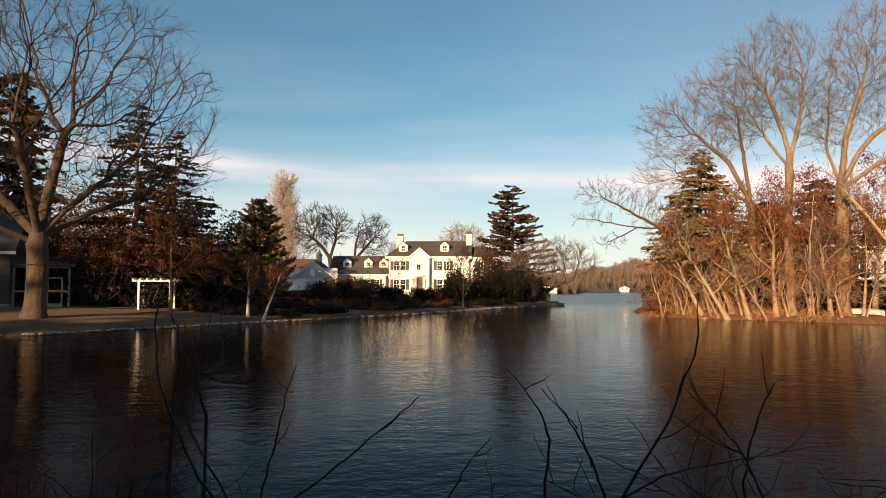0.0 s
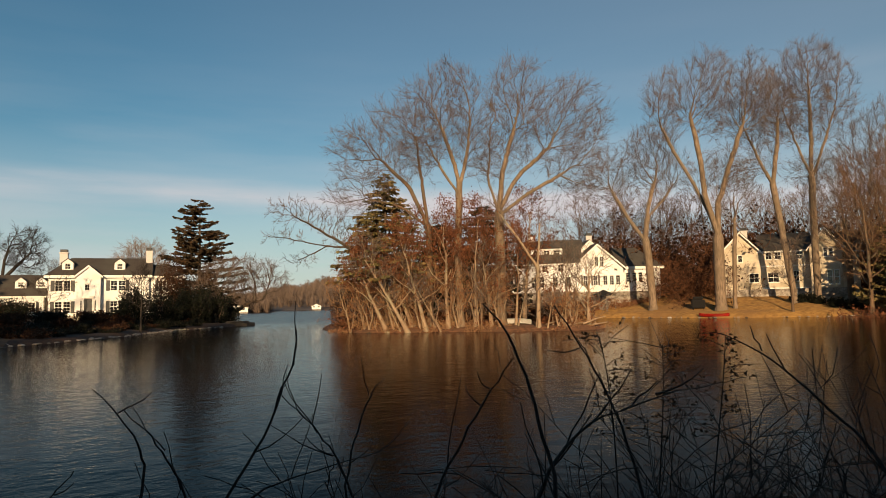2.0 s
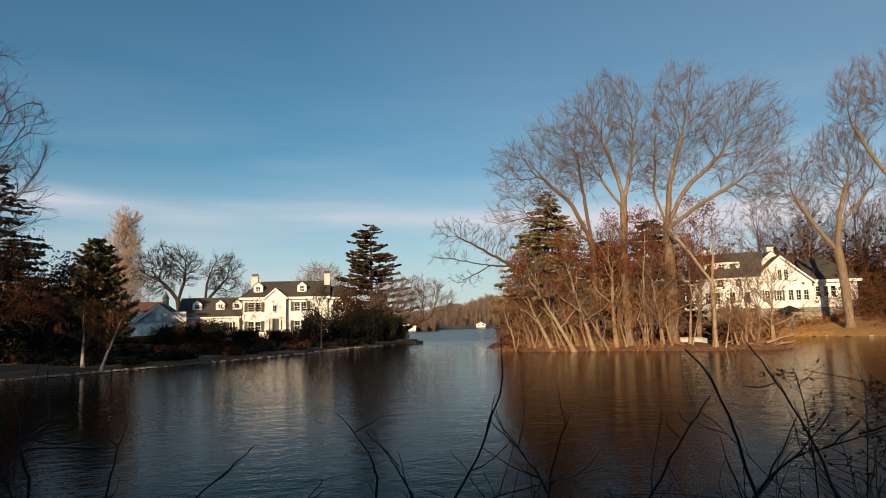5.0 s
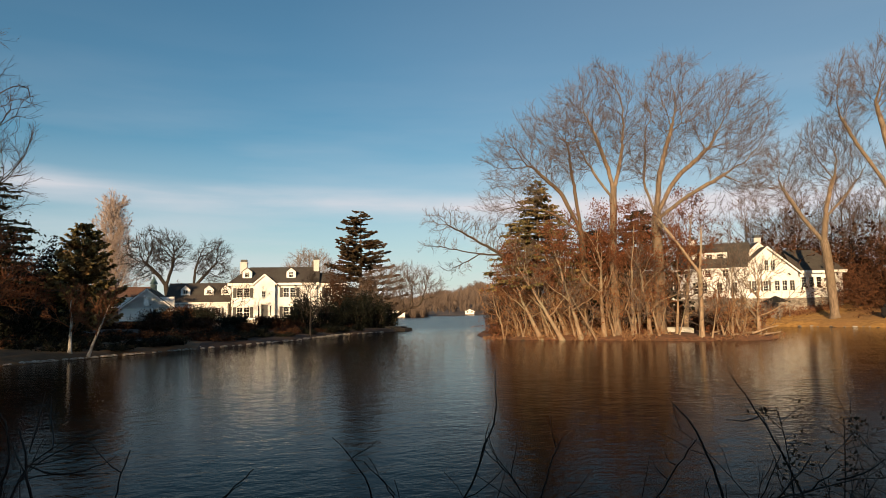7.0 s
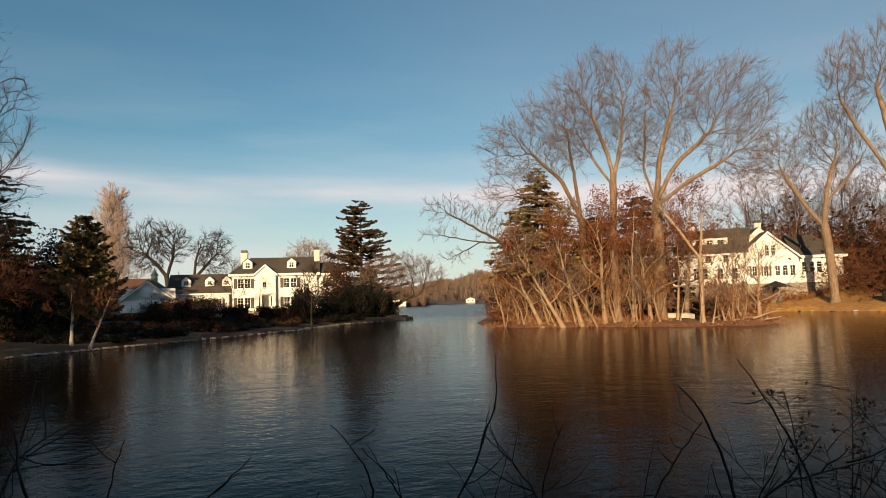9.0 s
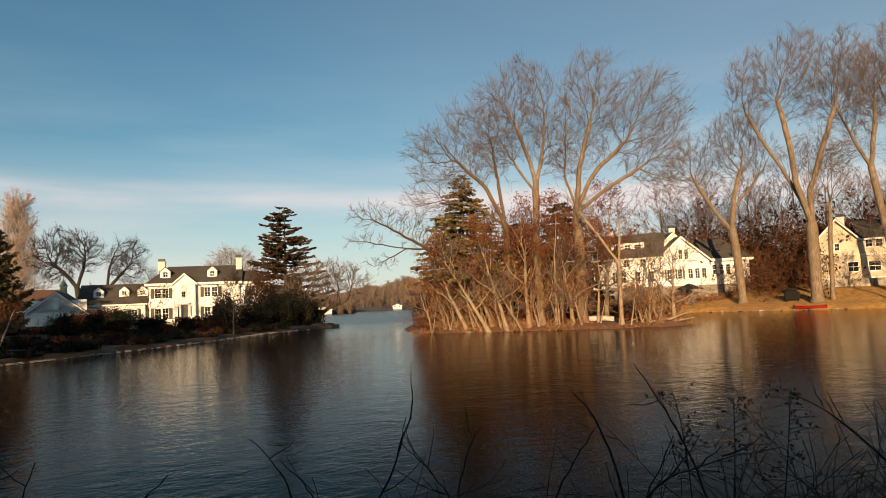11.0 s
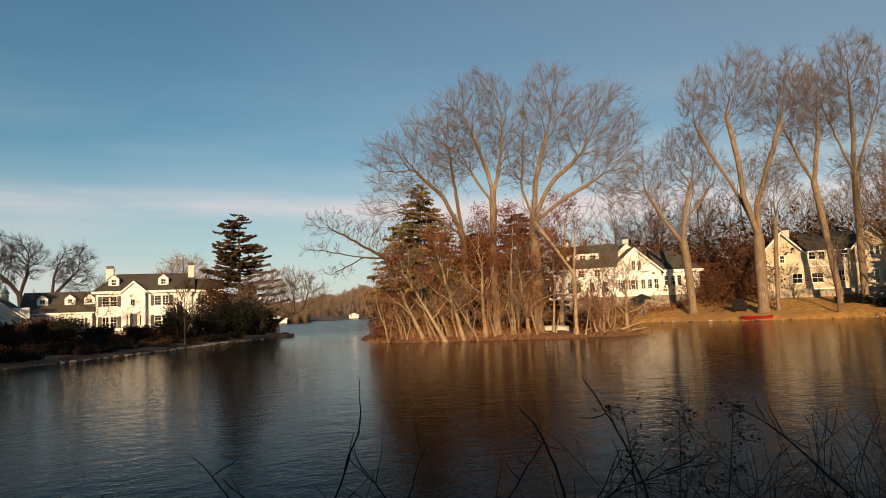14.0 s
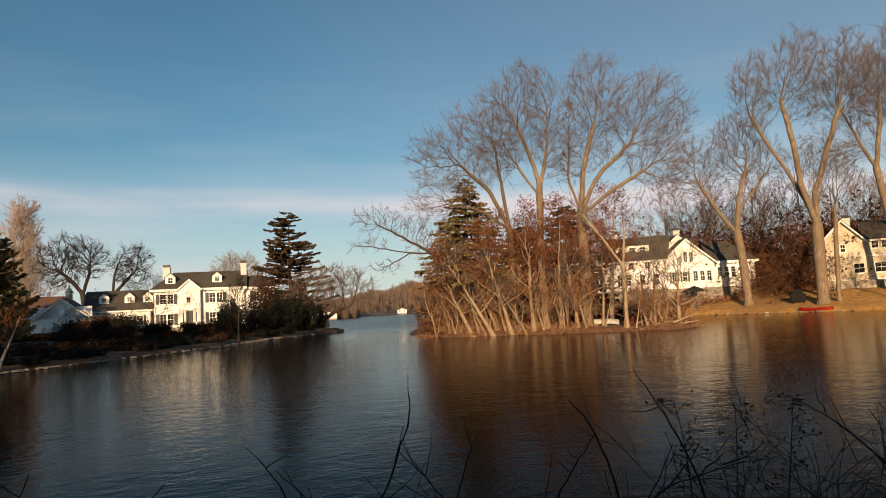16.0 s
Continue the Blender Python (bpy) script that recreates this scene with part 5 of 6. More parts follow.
crown_tree("leaning_tree", "bare tree with long boughs reaching over the water", 20.6, 56.0, 0.2, [[(0, 0, -0.3), (-0.3, 0, 3.4), (-1.4, 0, 6.2)], [(-1.4, 0, 6.2), (-3.6, 0, 7.6), (-5.6, 0, 8.8), (-7.4, 0, 9.8)], [(-2.6, 0, 7.0), (-5.2, -0.3, 7.2), (-8.4, -0.4, 7.9)], [(-4.4, 0, 7.1), (-6.2, 0.2, 6.3), (-7.4, 0.3, 5.6)]],
           [(-7.4, 0, 10.2, 2.2, 1.4, 1.2, 90), (-4.8, 0, 9.4, 2.4, 1.5, 1.0, 80), (-8.0, 0, 8.0, 2.1, 1.1, 0.7, 60), (-6.6, 0, 6.0, 1.5, 0.9, 0.7, 40), (-2.8, 0, 8.0, 2.2, 1.6, 1.8, 130)], 106, turn=-19, bark=BARK_OAK, twig=BARK, tip=0.02, kill=0.4, step=0.3, per=2, sub=2, twig_len=0.5, rough=0.34, pull=0.02, fine=0.011)
for i, (x, y, H, lx, leaf) in enumerate(((21.6, 51.8, 8.5, -0.42, None), (22.9, 51.2, 10.0, -0.22, LEAF_RUST), (20.3, 53.2, 8.0, -0.35, LEAF_RUST), (24.6, 50.6, 12.0, -0.05, LEAF_RUST), (26.4, 49.4, 12.5, 0.03, LEAF_RUST), (23.6, 54.5, 12.5, -0.08, LEAF_RUST), (31.8, 50.5, 13.5, 0.05, LEAF_RUST), (28.2, 51.5, 10.0, 0.0, LEAF_RUST), (33.0, 46.2, 7.5, 0.05, None), (34.6, 45.2, 6.5, 0.0, None), (25.4, 51.8, 10.0, 0.02, LEAF_RUST), (19.3, 56.0, 6.5, -0.2, None), (21.5, 55.0, 9.0, -0.15, LEAF_RUST), (29.8, 48.6, 9.0, 0.04, LEAF_RUST), (22.5, 53.0, 7.0, -0.3, None), (27.6, 48.8, 7.5, -0.06, None))):
    bare_tree("young_tree", "slender young tree with rust brown leaves on the point" if leaf else "slender bare leaning tree on the point", x, y, gz(x, y), H, 3.0, 0.19 if lx < -0.2 else 0.12 + 0.06 * (i % 3 == 0), 0.28, 120 + i, n_limbs=11, kids=(0, 6, 5, 3), spread=0.7, bark=BARK_PALE, twig=TWIG_RED if leaf else TWIG, lean=(lx, -0.03), leaf=leaf, leaf_n=1700, leaf_size=0.085, group="young trees on the point", leaf_low=0.35)


def point_shore(x):
    return float(np.interp(x, (17.4, 18.6, 23.2, 29.5, 33.9, 36.4), (57.5, 54.4, 50.4, 45.6, 43.6, 44.8)))


rng = np.random.default_rng(5)
for i in range(20):
    x = 17.8 + 18.3 * (i + rng.uniform(0, 0.9)) / 20
    y = point_shore(x) + 0.35 + abs(rng.normal()) * 1.8
    left = x < 25
    bare_tree("sapling", "thin pale bare sapling at the water's edge", x, y, gz(x, y), rng.uniform(3.5, 7.5) * (1 if x < 32 else 0.6), 1.3, rng.uniform(0.035, 0.085), 0.3, 150 + i, n_limbs=8, kids=(0, 5, 5), last=3, bark=BARK_PALE, twig=TWIG, lean=(rng.normal() * 0.14 - 0.3 * left, -0.04), group="saplings on the point")
for i in range(0, 39, 2):
    x = 17.6 + 18.8 * (i // 3 + 0.3 * (i % 3)) / 13
    if 28.2 < x < 31.6:
        continue
    y = point_shore(x) + (0.5, 1.9, 3.4)[i % 3]
    tall = (0.8, 1.6, 2.4)[i % 3] * (1 if x < 27 else 0.5)
    brush("thicket", "tangled reddish brown brush on the bank", x, y, gz(x, y), 1.3, 0.9, tall, 200 + i, (TWIG_PALE, TWIG_PALE, TWIG_RED)[i % 3], 30, "brush on the point", kids=(0, 4, 2), leaf=LEAF_RUST, leaf_n=(40, 70, 200)[i % 3], leaf_size=0.085)
for i, (x, back, h, w) in enumerate(((18.2, 1.2, 5.6, 1.7), (19.2, 0.8, 4.6, 1.6), (20.0, 2.2, 6.4, 2.0), (20.8, 0.8, 5.0, 1.7), (21.8, 1.8, 6.2, 1.9), (22.6, 0.9, 4.4, 1.5), (23.8, 1.6, 5.8, 1.7), (25.2, 1.2, 4.6, 1.5), (26.6, 1.8, 5.4, 1.6), (28.0, 1.4, 4.2, 1.4), (28.8, 3.6, 5.6, 1.6), (32.2, 1.6, 3.4, 1.2), (33.2, 1.4, 2.8, 1.1), (35.2, 1.6, 2.4, 1.0))):
    y = point_shore(x) + back
    crown_tree("scrub_tree", "tangled pale tan scrub tree on the bank", x, y, 0.09, [[(0, 0, -0.2), (-0.25, -0.1, h * 0.22), (-0.5, -0.2, h * 0.36)], [(0, 0, 0.1), (0.3, -0.2, h * 0.3)]], [(-0.4, -0.2, h * 0.6, w, w * 0.9, h * 0.42, 110)], 620 + i, bark=BARK_PALE, twig=TWIG_PALE, tip=0.014, step=0.3, kill=0.34, per=2, sub=2, twig_len=0.5, rough=0.4, pull=-0.04, fine=0.009, limb_at=0.03, leaf=LEAF_RUST if i % 2 else None, leaf_n=450, leaf_size=0.08, group="scrub on the point")
for i, (x, back, ln, lift, turn) in enumerate(((32.2, 0.7, 2.6, 0.25, 12), (33.6, 0.9, 1.8, 0.6, -25), (31.2, 1.4, 2.2, 0.4, 20), (34.4, 0.6, 1.6, 0.2, 5), (32.9, 2.2, 1.5, 1.2, 70))):
    y = point_shore(x) + back
    rng_log = np.random.default_rng(640 + i)
    V, Q = Heap(), []
    t = np.linspace(0, 1, 7)
    tube_into(V, Q, np.stack([ln * t, 0.08 * np.sin(t * 4), 0.1 + lift * t + rng_log.normal(size=7) * 0.02], 1), np.linspace(0.09, 0.035, 7), 7)
    log = thing("fallen_branch", "pale broken branch lying in the leaf litter", "branch", x, y, gz(x, y), turn, "fallen branches")
    child("wood", merged("wood", V, Q, BARK_PALE), log)
# brown bushes set back to stand in for the thicket's shaded interior
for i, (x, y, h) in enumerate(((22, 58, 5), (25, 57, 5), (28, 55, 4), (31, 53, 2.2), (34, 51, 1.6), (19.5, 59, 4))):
    shrub("bush", "dull brown bush filling in the point's dark interior", x, y, gz(x, y), 2.2, 1.6, h, 240 + i, LEAF_DARK, 7000, 0.09, 50, "bushes on the point")

# ---- right bank ----
crown_tree("oak_tree", "tall bare tree with a forked leaning trunk before the white house", 62.4, 68.0, 0.5, [[(0, 0, -0.3), (-0.2, 0, 5.0), (-0.6, 0, 9.4)], [(-0.5, 0, 8.8), (-2.6, 0, 12.0), (-4.8, 0, 16.2)], [(-0.6, 0, 9.4), (-0.2, 0, 13.0), (0.9, 0, 17.0)], [(-0.3, 0, 12.0), (1.6, 0, 14.0), (3.4, 0, 16.4)]],
           [(-5.0, 0, 17.6, 3.4, 3.6, 3.8, 260), (0.2, 0, 19.6, 3.8, 4.0, 4.4, 380), (3.2, 0, 17.6, 2.4, 3.0, 3.0, 120)], 301, turn=-42, bark=BARK_MID, tip=0.021, kill=0.62, per=3, twig_len=1.15, pull=0.1, fine=0.012)
crown_tree("oak_tree", "very tall bare tree with a massive trunk at the shore", 65.2, 59.6, 0.64, [[(0, 0, -0.3), (0, 0, 6.0), (0.2, 0, 12.0), (0.3, 0, 17.0)], [(0.1, 0, 8.5), (-0.9, 0.2, 12.0), (-2.6, 0.2, 16.0), (-4.9, 0.2, 20.5), (-6.0, 0, 23.5)], [(0.3, 0, 13.0), (1.6, -0.3, 17.0), (3.4, -0.4, 22.0)], [(0.1, 0, 9.0), (-1.2, -0.5, 14.0), (-1.6, -0.6, 19.0), (-2.4, -0.6, 24.0)]],
           [(-5.0, 0, 25.2, 3.0, 3.4, 5.0, 330), (0, 0, 26.2, 3.6, 4.0, 5.6, 480), (4.8, 0, 25.4, 3.0, 3.4, 5.0, 330), (1.5, 0, 16.5, 3.4, 3.0, 3.0, 110)], 302, turn=-48, bark=BARK_MID, tip=0.021, kill=0.62, per=3, twig_len=1.15, pull=0.25, rough=0.18, fine=0.012)
crown_tree("young_tree", "slender bare tree beside the tall one at the shore", 66.6, 58.8, 0.24, [[(0, 0, -0.3), (0.2, 0, 6.0), (0.5, 0, 11.0)]], [(0.9, 0, 13.0, 3.0, 2.8, 4.2, 220)], 307, turn=-48, bark=BARK_MID, tip=0.02, per=2, twig_len=0.9, pull=0.2, fine=0.012)
crown_tree("oak_tree", "tall bare tree beside the cream house", 72.8, 55.4, 0.38, [[(0, 0, -0.3), (-0.8, 0, 7.0), (-1.7, 0, 14.5)], [(-1.7, 0, 14.5), (-3.2, 0, 18.0), (-4.6, 0, 22.0)], [(-1.7, 0, 14.5), (-1.0, 0, 19.0), (-0.7, 0, 23.0)]],
           [(-2.4, 0, 23.0, 4.4, 4.0, 5.2, 560), (-3.4, 0, 16.8, 2.8, 2.6, 2.0, 90)], 303, turn=-52, bark=BARK_MID, tip=0.021, kill=0.62, per=3, twig_len=1.15, pull=0.2, rough=0.18, fine=0.012)
crown_tree("oak_tree", "tall bare tree beside the cream house", 75.2, 54.2, 0.4, [[(0, 0, -0.3), (0, 0, 8.0), (0.1, 0, 15.5)], [(0.1, 0, 15.5), (-1.2, 0, 19.0), (-2.6, 0, 24.0)], [(0.1, 0, 15.0), (1.6, 0, 19.0), (3.2, 0, 24.0)], [(0.1, 0, 15.5), (0.3, 0, 20.0), (0.4, 0, 26.0)]],
           [(0.4, 0, 25.0, 5.0, 4.4, 6.6, 820), (0.2, 0, 16.0, 3.0, 3.0, 2.0, 80)], 304, turn=-54, bark=BARK_MID, tip=0.021, kill=0.62, per=3, twig_len=1.15, pull=0.25, rough=0.16, fine=0.012)
crown_tree("oak_tree", "tall bare tree at the edge of the wood", 82.8, 49.4, 0.42, [[(0, 0, -0.3), (0, 0, 6.0), (0, 0, 10.0)]], [(0, 0, 17.5, 6.2, 5.4, 7.4, 760)], 305, turn=-59, bark=BARK_MID, tip=0.021, kill=0.68, per=3, twig_len=1.15, pull=0.2, fine=0.012)
crown_tree("oak_tree", "broad brown bare tree at the edge of the wood", 78.6, 52.4, 0.36, [[(0, 0, -0.3), (0, 0, 4.0), (0, 0, 7.0)]], [(0, 0, 12.5, 5.0, 4.6, 6.0, 560)], 308, turn=-56, bark=BARK, tip=0.021, kill=0.68, per=3, twig_len=1.15, pull=0.15, fine=0.012, rough=0.3)
bare_tree("young_tree", "slender bare tree on the shore lawn", 68.8, 52.8, gz(68.8, 52.8), 10, 2.4, 0.14, 0.4, 306, n_limbs=10, kids=(0, 7, 6, 4))
rng = np.random.default_rng(9)
protos = [bare_tree("woodland_tree", "bare woodland tree behind the houses", 75 + 6 * i, 100 - 4 * i, 4, 19 + 2 * i, 6.5, 0.26, 0.25, 320 + i, n_limbs=12, kids=(0, 6, 5, 4), twig=TWIG_GREY, group="woodland trees", rise=(0.5, 1.2), fine=0.013) for i in range(4)]


def plant(src, x, y, size):
    o = copy_thing(src, pose(x, y, gz(x, y), 0, 0, rng.uniform(0, 360)))
    o.scale = (size, size, size)


for i in range(50):
    az, r = radians(rng.uniform(30, 67)), rng.uniform(112, 165)
    plant(protos[i % 4], r * math.sin(az), r * math.cos(az), rng.uniform(0.75, 1.1))
for i in range(14):
    az, r = radians(57.5 + i * 0.85), 86 + (i % 4) * 6
    plant(protos[i % 4], r * math.sin(az), r * math.cos(az), rng.uniform(0.8, 1.05))
bushes = [brush("thicket", "reddish brown brush behind the lawn", 84 + 5 * i, 80 - 5 * i, gz(84 + 5 * i, 80 - 5 * i), 3, 3, 5.5, 360 + i, TWIG_RED, 34, "brush behind the lawn", kids=(0, 4, 4), leaf=LEAF_DARK, leaf_n=900, leaf_size=0.14) for i in range(3)]
for i in range(40):
    az, r = radians(rng.uniform(29, 66)), rng.uniform(112, 135)
    plant(bushes[i % 3], r * math.sin(az), r * math.cos(az), rng.uniform(0.8, 1.4))
for i in range(44):
    az, r = radians(rng.uniform(35.5, 63)), rng.uniform(106, 126)
    plant(bushes[i % 3], r * math.sin(az), r * math.cos(az), rng.uniform(1.2, 2.3))
for i in range(9):
    az, r = radians(44.2 + i * 0.45), 97 + (i % 3) * 4
    plant(bushes[i % 3], r * math.sin(az), r * math.cos(az), rng.uniform(0.7, 1.1))
for i in range(14):
    az, r = radians(56.8 + i * 0.6), 82 + (i % 3) * 3
    x, y = r * math.sin(az), r * math.cos(az)
    brush("reeds", "dry orange brown reeds and brush at the shore", x, y, gz(x, y), 2.2, 2.2, 2.4, 390 + i, TWIG_RED, 26, "shore brush", kids=(0, 4, 2), leaf=LEAF_RUST, leaf_n=500, leaf_size=0.12)


for i, (az, r, h, w) in enumerate(((59.6, 88, 12.5, 4.6), (61.4, 86, 12.0, 4.8), (63.3, 88, 13.0, 5.0))):
    x, y = r * math.sin(radians(az)), r * math.cos(radians(az))
    conifer("pine_tree", "broad olive brown pine with layered boughs by the shore", x, y, gz(x, y), h, w, 0.22, 430 + i, NEEDLE_OLIVE, bare=0.14, gaps=0.25, droop=0.1, taper=0.5, whorls=26, per=9, spray=110, size=0.42, group="shore pines")
for i, (az, r, h, w) in enumerate(((58.3, 94, 5.2, 1.6), (53.5, 92, 1.1, 1.4), (52.9, 92.5, 0.9, 1.2), (54.1, 92, 1.0, 1.2), (55.4, 91.5, 1.1, 1.3), (56.3, 91, 1.0, 1.4), (57.1, 91.5, 1.3, 1.3))):
    x, y = r * math.sin(radians(az)), r * math.cos(radians(az))
    shrub("bush", "dark clipped evergreen bush at the foot of the house", x, y, gz(x, y), w, w * 0.7, h, 440 + i, EVERGREEN, 2600, 0.09, 34, "foundation bushes")
rng = np.random.default_rng(19)
for i in range(16):
    az, r = radians(55.0 + i * 0.62), 78.5 + (i % 3) * 1.2 + 0.35 * i
    x, y = r * math.sin(az), r * math.cos(az)
    brush("thicket", "reddish brown brush along the far shore", x, y, gz(x, y), 1.3, 1.2, rng.uniform(1.1, 2.0), 450 + i, TWIG_RED, 30, "shore brush", kids=(0, 4, 3), leaf=LEAF_RUST, leaf_n=350, leaf_size=0.1)
for i, (x, y, h) in enumerate(((57.2, 75.6, 1.5), (59.2, 75.0, 1.3), (61.2, 74.2, 1.4), (63.4, 73.4, 1.1), (55.2, 76.6, 1.8), (53.2, 77.8, 1.9), (66.0, 73.2, 0.9))):
    brush("thicket", "low tan and rust brush at the foot of the white house", x, y, gz(x, y), 1.3, 0.8, h, 480 + i, TWIG_PALE, 34, "house brush", kids=(0, 4, 3), leaf=LEAF_RUST, leaf_n=420, leaf_size=0.1)


def shore_stones(points, n, seed, lo, hi, label):
    """Rounded stones set along the water's edge, each a piece of one stone edging."""
    rng = np.random.default_rng(seed)
    edge = thing("stone_edging", label, "stones", points[0][0], points[0][1], 0.0)
    shapes = []
    for k in range(6):
        bm = bmesh.new()
        bmesh.ops.create_icosphere(bm, subdivisions=1, radius=1.0)
        for v in bm.verts:
            v.co = v.co * rng.uniform(0.75, 1.15)
            v.co.z = max(v.co.z * 0.65, -0.4)
        me = bpy.data.meshes.new("stone")
        bm.to_mesh(me)
        bm.free()
        me.materials.append(STONE)
        shapes.append(me)
    P = np.array(points, float)
    ln = np.concatenate([[0], np.cumsum(np.hypot(*np.diff(P, axis=0).T))])
    for i in range(n):
        s = ln[-1] * (i + rng.uniform(0, 0.6)) / n
        x, y = np.interp(s, ln, P[:, 0]), np.interp(s, ln, P[:, 1])
        o = child("stone", shapes[i % 6], edge)
        w = rng.uniform(lo, hi)
        o.matrix_basis = Matrix.Translation((x - points[0][0] + rng.normal() * 0.2, y - points[0][1] + rng.normal() * 0.2, 0.05 + w * 0.15)) @ Matrix.LocRotScale(None, Euler((0, 0, rng.uniform(0, 6.28))), (w * rng.uniform(1, 1.7), w, w * rng.uniform(0.6, 0.9)))
    return edge


shore_stones(LAKE_LEFT[5:], 150, 3, 0.09, 0.2, "row of pale stones along the lawn's edge")
shore_stones(LAKE_LEFT[1:6], 80, 4, 0.1, 0.26, "low stones along the bank before the house")
shore_stones(LAKE_RIGHT[1:5], 40, 5, 0.1, 0.24, "scattered pale stones along the far lawn")

# stone landing at the tip of the garden point
p = thing("landing", "low dark stone landing at the tip of the garden", "landing", 14.2, 90.8, 0.0, -40)
part("slab", boxed(-2.2, -0.8, -0.6, 1.6, 1.2, 0.42, bevel=0.06), DARK_STONE, p)
part("slab", boxed(-1.6, -0.6, 0.42, 0.9, 1.0, 0.62, bevel=0.05), DARK_STONE, p)


def path_strip(points, width, label):
    """A gravel path laid on the lawn."""
    V, Q = Heap(), []
    P = np.array(points, float)
    t = np.linspace(0, 1, 40)
    k = np.linspace(0, 1, len(P))
    x, y = np.interp(t, k, P[:, 0]), np.interp(t, k, P[:, 1])
    dx, dy = np.gradient(x), np.gradient(y)
    nrm = np.hypot(dx, dy)
    a = np.stack([x - dy / nrm * width / 2, y + dx / nrm * width / 2], 1)
    b = np.stack([x + dy / nrm * width / 2, y - dx / nrm * width / 2], 1)
    za, zb = ground_height(a[:, 0], a[:, 1]) + 0.06, ground_height(b[:, 0], b[:, 1]) + 0.06
    A, B = np.column_stack([a, za]), np.column_stack([b, zb])
    add_quads(V, Q, np.stack([A[:-1], B[:-1], B[1:], A[1:]], 1))
    return tagged(new("path", merged("path", V, Q, GRAVEL)), label, "path", kind="structure")


path_strip([(-34, 45.5), (-27, 46.2), (-20, 48.5), (-14, 52.0), (-9, 57)], 1.1, "pale gravel garden path")


def porch_house():
    """House with a screened porch, behind the big oak; dark walls carry its shade."""
    h = thing("house", "house with a white screened porch, shade painted into its colours", "house", -36.9, 41.0, 1.2, 22)
    gable_block(h, 0, 0, 9.4, 7, 3.6, 2.4, SHINGLE, [(6.6, 0.7, 8.2, 2.4)], front=False)
    window(h, 7.4, 0.03, 0.7, 1.6, 1.7, 2, 2)
    # white porch trim and door take grey wood to paint in their shade
    for x in (9.45, 11.1, 12.7):
        part("porch_post", boxed(x, 0.6, -0.3, x + 0.14, 0.74, 2.5), WEATHERED, h)
    for z in (0.75, 2.36):
        part("porch_rail", boxed(9.59, 0.62, z, 12.7, 0.72, z + 0.12), WEATHERED, h)
    part("porch_floor", boxed(9.4, 0.5, -0.5, 12.9, 4.0, -0.302), WEATHERED, h)
    part("porch_back", boxed(9.4, 3.8, -0.3, 12.9, 4.0, 2.6), SHINGLE, h)
    part("porch_roof", slab([(9.4, 0.3, 2.6), (13.1, 0.3, 2.6), (13.1, 4.2, 3.3), (9.4, 4.2, 3.3)], 0.12), SHINGLE, h)
    door = part("screen_door", panel(0.95, 2.05, [(0.1, 0.3, 0.85, 1.05), (0.1, 1.2, 0.85, 1.95)], 0.05), WEATHERED, h, "white screen door, greyed for shade")
    door.matrix_basis = pose(11.45, 0.55, -0.3)
    for i in range(3):
        part("step", boxed(11.3, 0.0 - i * 0.28, -0.5 - i * 0.16, 12.5, 0.5 - i * 0.28, -0.34 - i * 0.16), WEATHERED, h)
    part("foundation", boxed(0.0, 0.01, -1.5, 9.39, 6.99, -0.002), STONE, h)


porch_house()


def hull(name, label, x, y, turn, length, beam, depth, material, over=False, z=0.0, seats=True):
    """A small open boat: lofted hull with thickness, gunwale and seats; over: lying keel up."""
    boat = thing(name, label, "boat", x, y, z, turn)
    bm = bmesh.new()
    rings = []
    n = 15
    for i in range(n):
        s = -1 + 2 * i / (n - 1)
        w = beam / 2 * max(1 - abs(s) ** 2.4, 0.02)
        lift = 0.35 * depth * s ** 4
        ring = []
        for k in range(9):
            a = math.pi * k / 8
            ring.append(bm.verts.new((s * length / 2, -math.cos(a) * w, depth + lift - math.sin(a) ** 0.7 * depth)))
        rings.append(ring)
    for a, b in zip(rings, rings[1:]):
        for k in range(8):
            bm.faces.new((a[k], b[k], b[k + 1], a[k + 1]))
    bmesh.ops.solidify(bm, geom=bm.faces[:], thickness=0.03)
    h = part("hull", bm, material, boat, smooth=True)
    parts = [h]
    if seats:
        for s in (-0.25, 0.22):
            w = beam / 2 * (1 - abs(2 * s) ** 2.4) - 0.03
            parts.append(part("seat", boxed(s * length - 0.12, -w, depth * 0.72, s * length + 0.12, w, depth * 0.78), WEATHERED, boat))
    if over:
        for o in parts:
            o.matrix_basis = Matrix.Translation((0, 0, depth)) @ Matrix.Rotation(math.pi, 4, "X") @ o.matrix_basis
    return boat


hull("canoe", "bright red canoe lying on the far shore", 62.9, 58.6, -60, 3.4, 0.8, 0.36, RED_PAINT, z=0.12)
hull("rowing_boat", "upturned white boat lying in the brush", 30.0, 49.3, -31, 3.0, 0.9, 0.4, TRIM, over=True, z=gz(30.0, 49.3) + 0.1)


